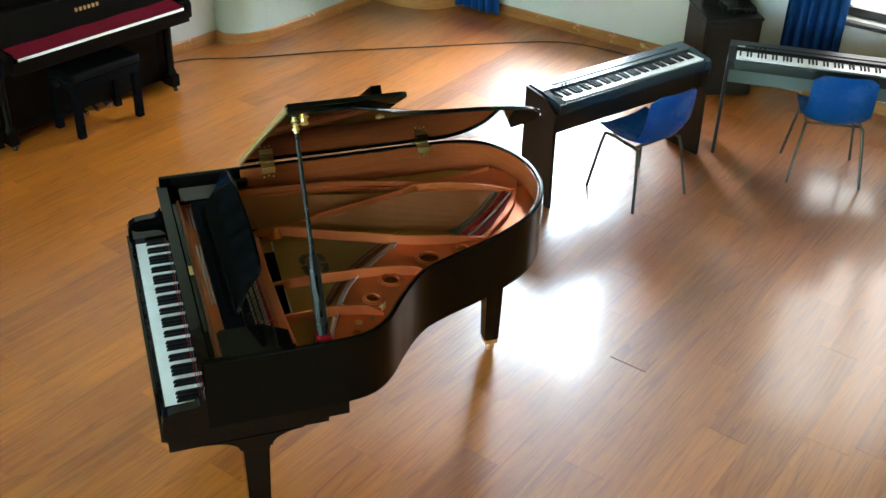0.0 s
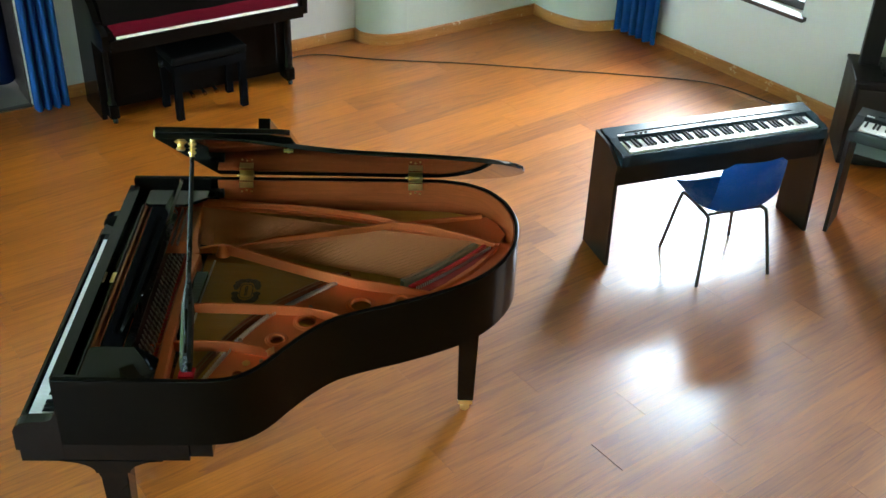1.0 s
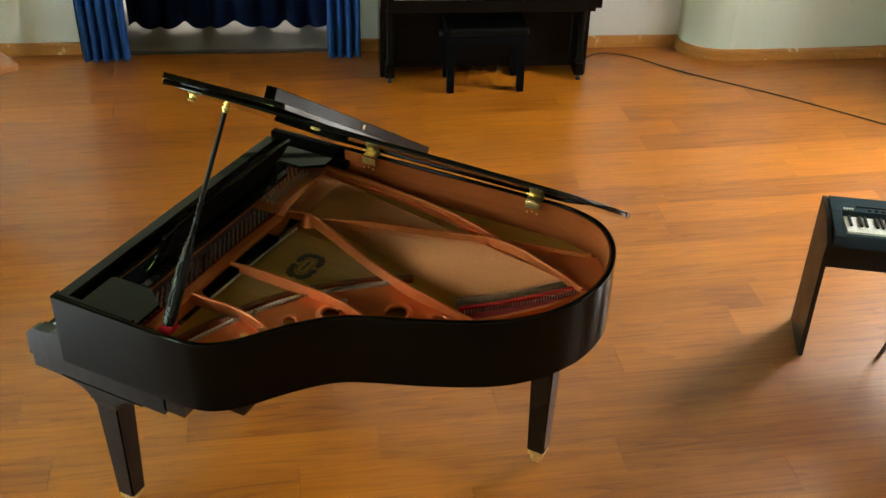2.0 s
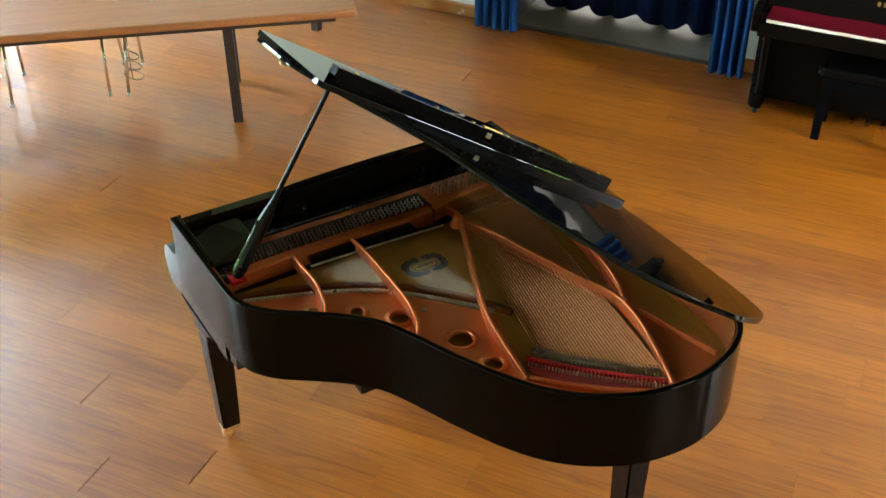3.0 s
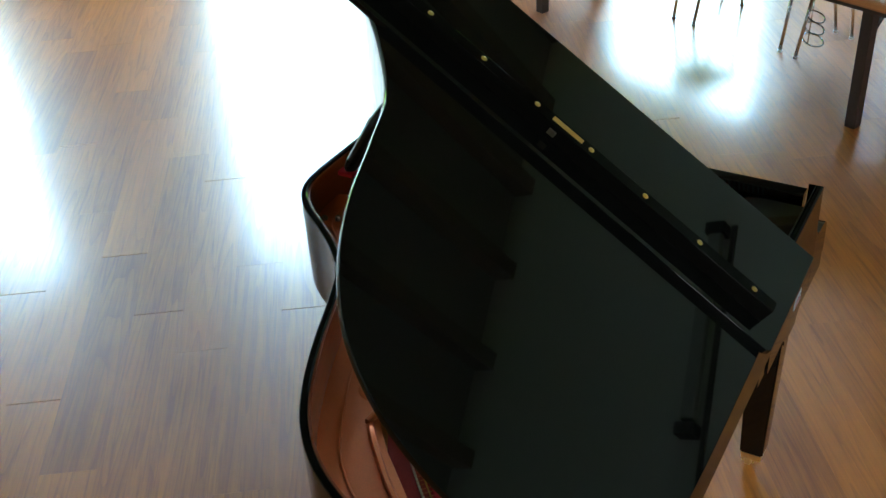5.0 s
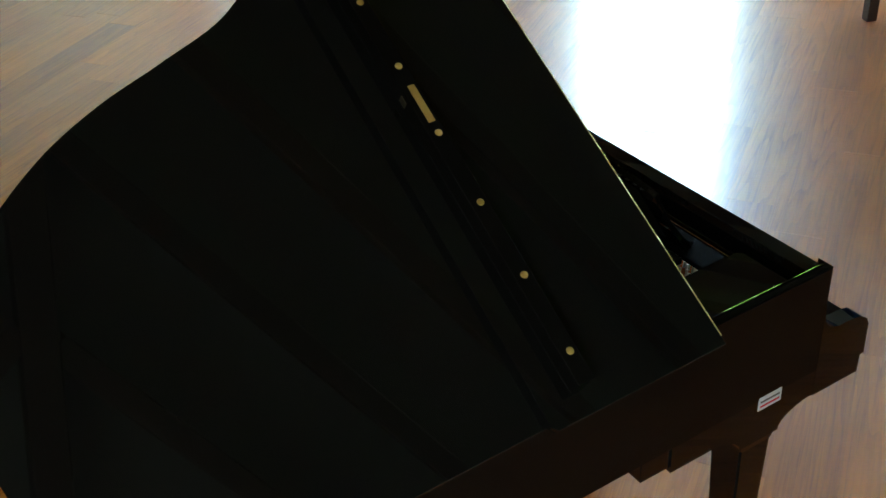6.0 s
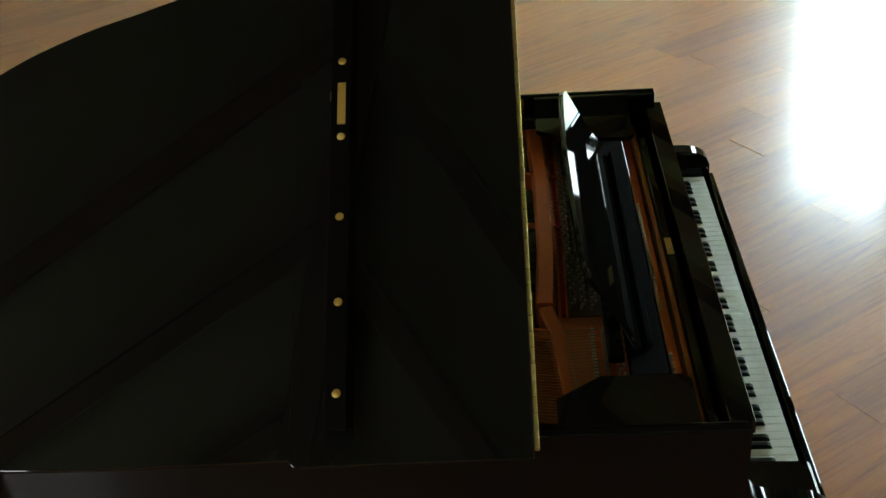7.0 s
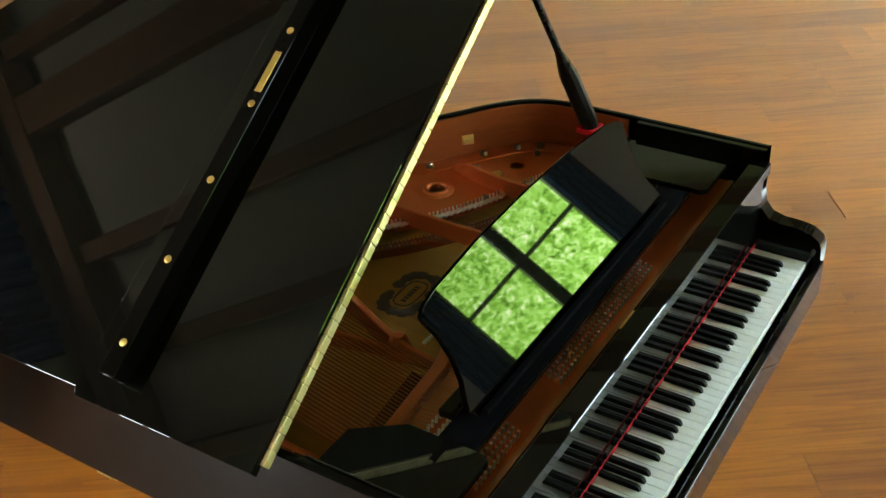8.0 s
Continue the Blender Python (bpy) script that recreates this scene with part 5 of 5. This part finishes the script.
# ---- music desk and its shelves ----
for inn, out, s in ((0.458, 0.658, 1), (-0.560, -0.738, -1)):
    sh = bmesh.new()
    prism(sh, [(out, 0.224), (inn + s * 0.014, 0.224), (inn, 0.238), (inn, 0.40), (inn + s * 0.065, 0.490), (out, 0.490)][:: (1 if s < 0 else -1)], 0.982, 0.996)
    bmesh.ops.bevel(sh, geom=sh.edges[:], offset=0.0025, segments=2, affect="EDGES")
    part("desk_shelf", sh, M_BLACK, gp, "glossy black side shelf")
    part("desk_slide", B(min(out, out - s * 0.03), max(out, out - s * 0.03), 0.26, 0.55, 0.945, 0.981, 0.003), M_SATIN, gp)
part("desk_tray", B(-0.557, 0.455, 0.262, 0.340, 0.976, 0.990, 0.004), M_TRAY, gp)
part("tray_edge", B(-0.555, 0.453, 0.2585, 0.2615, 0.978, 0.9905, 0.001), M_BLACK, gp, "glossy front edge of the desk tray")
part("desk_rear_rail", B(-0.497, 0.451, 0.345, 0.378, 0.972, 0.990, 0.004), M_SATIN, gp)
DESK_TILT = 29.5
desk_m = pose(-0.050, 0.306, 0.993, -DESK_TILT, 0, 0)
half = [(0.428, 0.0), (0.436, 0.010), (0.428, 0.03), (0.412, 0.065), (0.404, 0.11), (0.408, 0.16), (0.421, 0.200), (0.424, 0.212), (0.412, 0.222), (0.36, 0.234), (0.2, 0.246), (0.0, 0.250)]
shape = half + [(-x, z) for x, z in reversed(half[:-1])]
dk = bmesh.new()
one = [dk.verts.new((x, 0.0, z)) for x, z in shape]
two = [dk.verts.new((x, 0.014, z)) for x, z in shape]
dk.faces.new(one)
dk.faces.new(two[::-1])
for i in range(len(shape)):
    j = (i + 1) % len(shape)
    dk.faces.new((one[i], one[j], two[j], two[i]))
bmesh.ops.transform(dk, matrix=desk_m, verts=dk.verts)
bmesh.ops.bevel(dk, geom=dk.edges[:], offset=0.0025, segments=2, affect="EDGES")
part("music_desk", dk, M_BLACK, gp, "tilted mirror-black music desk")
back = B(-0.37, 0.37, 0.0142, 0.0165, 0.02, 0.215)
bmesh.ops.transform(back, matrix=desk_m, verts=back.verts)
part("desk_back", back, M_DULL, gp, "dull black back of the music desk")
part("desk_lip", B(-0.47, 0.37, 0.286, 0.298, 0.9905, 1.002, 0.001), M_TRAY, gp)
for x in (-0.28, 0.24):
    part("desk_prop", tube(bmesh.new(), [(x, 0.372, 1.060), (x, 0.366, 0.991)], 0.008, 8), M_SATIN, gp)
    part("desk_hinge_block", B(x - 0.02, x + 0.02, 0.320, 0.345, 0.976, 1.004, 0.003), M_SATIN, gp)

# ---- lid ----
LID_ANGLE = 34.4
LID_M = Matrix.Translation((-0.782, 0, 1.0235)) @ pose(0, 0, 0, 0, -LID_ANGLE, 0) @ pose(1.3, 0.6, 0, 0, 0, 0.6) @ pose(-1.3, -0.6, 0)
HINGE_Y = 0.549
LID_T = 0.019
LID_EDGE = spline([(0.694, 0.45), (0.692, 0.62), (0.667, 0.775), (0.548, 0.905), (0.407, 1.024), (0.291, 1.160), (0.224, 1.328), (0.169, 1.482), (0.091, 1.632), (-0.024, 1.771), (-0.170, 1.860), (-0.335, 1.903), (-0.457, 1.900), (-0.602, 1.860), (-0.718, 1.766), (-0.772, 1.61), (-0.787, 1.42), (-0.784, 0.8), (-0.781, 0.45)], 7)
lid_line = [q for q in LID_EDGE if q.y > HINGE_Y]
lid_outline = [(lid_line[0].x + 0.768, HINGE_Y)] + [(q.x + 0.768, q.y) for q in lid_line] + [(lid_line[-1].x + 0.768, HINGE_Y)]


def inset_loop(outline, gap):
    """A closed plan line moved inwards by gap."""
    n = len(outline)
    area = sum(outline[i][0] * outline[(i + 1) % n][1] - outline[(i + 1) % n][0] * outline[i][1] for i in range(n))
    turn = 1.0 if area > 0 else -1.0
    out = []
    for i in range(n):
        q = Vector(outline[i])
        d0 = (q - Vector(outline[i - 1])).normalized()
        d1 = (Vector(outline[(i + 1) % n]) - q).normalized()
        m = (d0 + d1).normalized()
        stretch = 1.0 / max(0.6, m.dot(d1))
        out.append((q.x - m.y * gap * turn * stretch, q.y + m.x * gap * turn * stretch))
    return out


def slab(outline, z0, z1, bevel=0.0018):
    """A board with rounded edges; its two faces are flat."""
    bm = bmesh.new()
    rings = []
    for gap, z in ((bevel, z0), (bevel * 0.3, z0 + bevel * 0.3), (0.0, z0 + bevel), (0.0, z1 - bevel), (bevel * 0.3, z1 - bevel * 0.3), (bevel, z1)):
        rings.append([bm.verts.new((x, y, z)) for x, y in inset_loop(outline, gap)])
    n = len(outline)
    for one, two in zip(rings, rings[1:]):
        for i in range(n):
            j = (i + 1) % n
            bm.faces.new((one[i], one[j], two[j], two[i]))
    bm.faces.new(rings[0][::-1])
    bm.faces.new(rings[-1])
    bmesh.ops.transform(bm, matrix=LID_M, verts=bm.verts)
    return bm


lid = part("lid", slab(lid_outline, 0.0, LID_T), M_BLACK, gp, "polished black main lid on a prop")
FLAP_Y = 0.990
part("folded_flap", slab([(-0.034, HINGE_Y + 0.001), (1.472, HINGE_Y + 0.001), (1.472, FLAP_Y - 0.02), (1.456, FLAP_Y), (-0.022, FLAP_Y), (-0.034, FLAP_Y - 0.01)], LID_T + 0.0005, 2 * LID_T + 0.0005), M_BLACK, lid, "front flap folded back on the lid")
TOPZ = 2 * LID_T + 0.046
lip = B(0.020, 1.39, 0.878, 0.918, 2 * LID_T + 0.0008, TOPZ, 0.002)
bmesh.ops.transform(lip, matrix=LID_M, verts=lip.verts)
part("front_lip", lip, M_LIP, lid, "raised lip of the folded flap")
pad = bmesh.new()
lathe(pad, [(0.0, 0.0022), (0.006, 0.0022), (0.0078, 0.0012), (0.0082, 0.0)], (0, 0, 0), 14)
bmesh.ops.transform(pad, matrix=LID_M.to_3x3().to_4x4(), verts=pad.verts)
lip_pad = part("brass_pad", pad, M_RUST_PAD, lid, "small round brass pad")
for k in range(8):
    o = lip_pad if k == 0 else new("brass_pad", lip_pad.data)
    o.parent = lid
    o.location = LID_M @ Vector((0.0870 + 0.1740 * k, 0.896, TOPZ))
pl = B(0.6365, 0.7315, 0.888, 0.904, TOPZ, TOPZ + 0.002, 0.0006)
bmesh.ops.transform(pl, matrix=LID_M, verts=pl.verts)
part("catch_plate", pl, M_RUST_PAD, lid, "brass catch plate")
la = B(0.700, 0.722, 0.9185, 0.9215, TOPZ - 0.030, TOPZ - 0.012, 0.001)
bmesh.ops.transform(la, matrix=LID_M, verts=la.verts)
part("latch", la, M_STRING, lid, "small steel latch on the flap's lip")
kn = B(-0.0154, 0.0154, HINGE_Y - 0.0088, HINGE_Y + 0.0005, 0.008, 0.030, 0.002)
bmesh.ops.transform(kn, matrix=LID_M.to_3x3().to_4x4(), verts=kn.verts)
knuckle = part("hinge_knuckle", kn, M_HINGE, lid, "long brass hinge along the lid's front edge")
for k in range(47):
    o = knuckle if k == 0 else new("hinge_knuckle", knuckle.data)
    o.parent = lid
    o.location = LID_M @ Vector((0.0018 + 0.0312 * k, 0, 0))


def lid_hinge(y):
    bm = bmesh.new()
    box(bm, -0.778, -0.727, y - 0.032, y + 0.032, RIM_TOP + 0.0005, RIM_TOP + 0.004, 0.001)
    box(bm, -0.722, -0.7185, y - 0.032, y + 0.032, RIM_TOP - 0.034, RIM_TOP - 0.002, 0.001)
    tube(bm, [(-0.773, y - 0.036, RIM_TOP + 0.008), (-0.773, y + 0.036, RIM_TOP + 0.008)], 0.006, 8)
    leaf = box(bmesh.new(), 0.004, 0.038, y - 0.032, y + 0.032, -0.0035, -0.0005, 0.0008)
    bmesh.ops.transform(leaf, matrix=LID_M, verts=leaf.verts)
    me = bpy.data.meshes.new("leaf")
    leaf.to_mesh(me)
    bm.from_mesh(me)
    leaf.free()
    bpy.data.meshes.remove(me)
    for k in (-1, 0, 1):
        lathe(bm, [(0.0, 0.002), (0.004, 0.0015), (0.005, 0.0)], (0, 0, 0), 8, pose(-0.7185, y + 0.022 * k, RIM_TOP - 0.046 - 0.006 * abs(k), 0, 90, 0))
    part("lid_hinge", bm, M_BRASS, gp, "brass lid hinge")


lid_hinge(0.655)
lid_hinge(1.431)
# lid prop
foot, head = Vector((0.619, 0.605, 1.012)), Vector((0.196, 0.620, 1.682))
axis = (head - foot).normalized()
pr = bmesh.new()
pts = [foot + (head - foot) * t for t in (0, 0.04, 0.30, 0.36, 0.42, 0.9, 1.0)]
tube(pr, pts, [0.020, 0.025, 0.0235, 0.017, 0.0095, 0.0085, 0.008], 10)
prop = part("lid_prop", pr, M_SATIN, gp, "black stepped lid prop")
part("prop_groove", tube(bmesh.new(), [foot + (head - foot) * t + Vector((0.012, 0.0, 0.014)) for t in (0.08, 0.28)], 0.008, 6), M_BLACK, prop)
part("prop_cup", lathe(bmesh.new(), [(0, 0.008), (0.0095, 0.008), (0.0095, 0.018), (0.015, 0.021), (0.015, 0.027), (0.009, 0.031), (0.009, 0.036), (0.018, 0.040), (0.018, 0.045), (0, 0.046)], (0, 0, 0), 14, Matrix.Translation(head - axis * 0.03) @ axis.to_track_quat("Z", "Y").to_matrix().to_4x4()), M_BRASS, prop, "brass prop cup")
part("prop_pad", B(0.592, 0.648, 0.580, 0.635, 0.995, 1.012, 0.004), M_FELT_RED, gp, "red felt under the prop")
cup2 = lathe(bmesh.new(), [(0, -0.030), (0.012, -0.030), (0.017, -0.024), (0.011, -0.016), (0.012, -0.008), (0.022, -0.0005), (0, -0.0005)], (1.380, 0.618, 0), 12)
bmesh.ops.transform(cup2, matrix=LID_M, verts=cup2.verts)
part("spare_cup", cup2, M_BRASS, lid, "brass prop socket")
kb = bmesh.new()
box(kb, 1.135, 1.165, 0.955, 0.963, -0.008, -0.0005, 0.001)
box(kb, 1.146, 1.154, 0.942, 0.976, -0.006, -0.0004, 0.001)
bmesh.ops.transform(kb, matrix=LID_M, verts=kb.verts)
part("lid_stay", kb, M_BRASS, lid, "small brass cross fitting")

# side label and tail fittings
part("side_label", B(-0.7665, -0.7652, 0.262, 0.336, 0.695, 0.735), M_PAPER, gp, "small printed side label")
for k in range(2):
    part("label_bar", B(-0.7669, -0.7665, 0.268, 0.330, 0.703 + k * 0.014, 0.709 + k * 0.014), M_FELT_RED if k == 0 else M_INK, gp, "unreadable print shown as plain bars")

# ---- floor of laminate boards ----
FLOOR = pose(0, 0, 0, 0, 0, 34.95)
BOARD_W, BOARD_L, ROW0 = 0.2085, 1.385, 0.81
SEAM = {0: -0.117, 1: -0.504, 2: 1.906, 3: -1.67, 4: -0.575, 5: -1.052, 6: -0.073, 7: -2.21, -1: -0.827, -2: -1.86}
slabm = B(V_A - 0.2, V_C + 0.2, U_D - 0.2, 6.6, -0.12, -0.0095)
bmesh.ops.transform(slabm, matrix=ROOM, verts=slabm.verts)
floor_ob = fixed("floor", slabm, M_JOINT, "glossy orange-brown laminate board floor", "floor")
board = B(-BOARD_W / 2 + 0.0001, BOARD_W / 2 - 0.0001, 0.0006, BOARD_L - 0.0006, -0.009, 0.0)
bmesh.ops.recalc_face_normals(board, faces=board.faces)
board_me = bpy.data.meshes.new("floor_board")
board.to_mesh(board_me)
board.free()
board_me.materials.append(M_FLOOR)
gapped = B(-BOARD_W / 2 + 0.0001, BOARD_W / 2 - 0.0001, 0.0040, BOARD_L - 0.0006, -0.009, 0.0)
bmesh.ops.recalc_face_normals(gapped, faces=gapped.faces)
gapped_me = bpy.data.meshes.new("floor_board")
gapped.to_mesh(gapped_me)
gapped.free()
gapped_me.materials.append(M_FLOOR)
FLOOR_TO_ROOM = ROOM.inverted() @ FLOOR
rnd = random.Random(11)
places = []
for r in range(-26, 34):
    v = ROW0 + (r + 0.5) * BOARD_W
    off = SEAM.get(r, rnd.uniform(0, BOARD_L))
    u = off - BOARD_L * math.ceil((off + 7.2) / BOARD_L)
    while u < 6.9:
        ends = [FLOOR_TO_ROOM @ Vector((v, e, 0)) for e in (u, u + BOARD_L)]
        if any(V_A - 0.12 < q.x < V_C + 0.12 and U_D - 0.12 < q.y < 6.2 for q in ends):
            places.append((v, u))
        u += BOARD_L
near = sorted(places, key=lambda q: (q[0] - 0.7) ** 2 + (q[1] + BOARD_L / 2 - 0.9) ** 2)
for v, u in near[:300]:
    o = new("floor_board", gapped_me if any(abs(u - q) < 0.01 for q in SEAM.values()) else board_me)
    o.parent = floor_ob
    o.matrix_basis = FLOOR @ pose(v, u, 0)
rest = bmesh.new()
for v, u in near[300:]:
    box(rest, v - BOARD_W / 2 + 0.0002, v + BOARD_W / 2 - 0.0002, u + 0.0007, u + BOARD_L - 0.0007, -0.009, 0.0)
bmesh.ops.transform(rest, matrix=FLOOR, verts=rest.verts)
tagged(part("far_floor_boards", rest, M_FLOOR, floor_ob, "laminate boards", soft=False), kind="stuff")
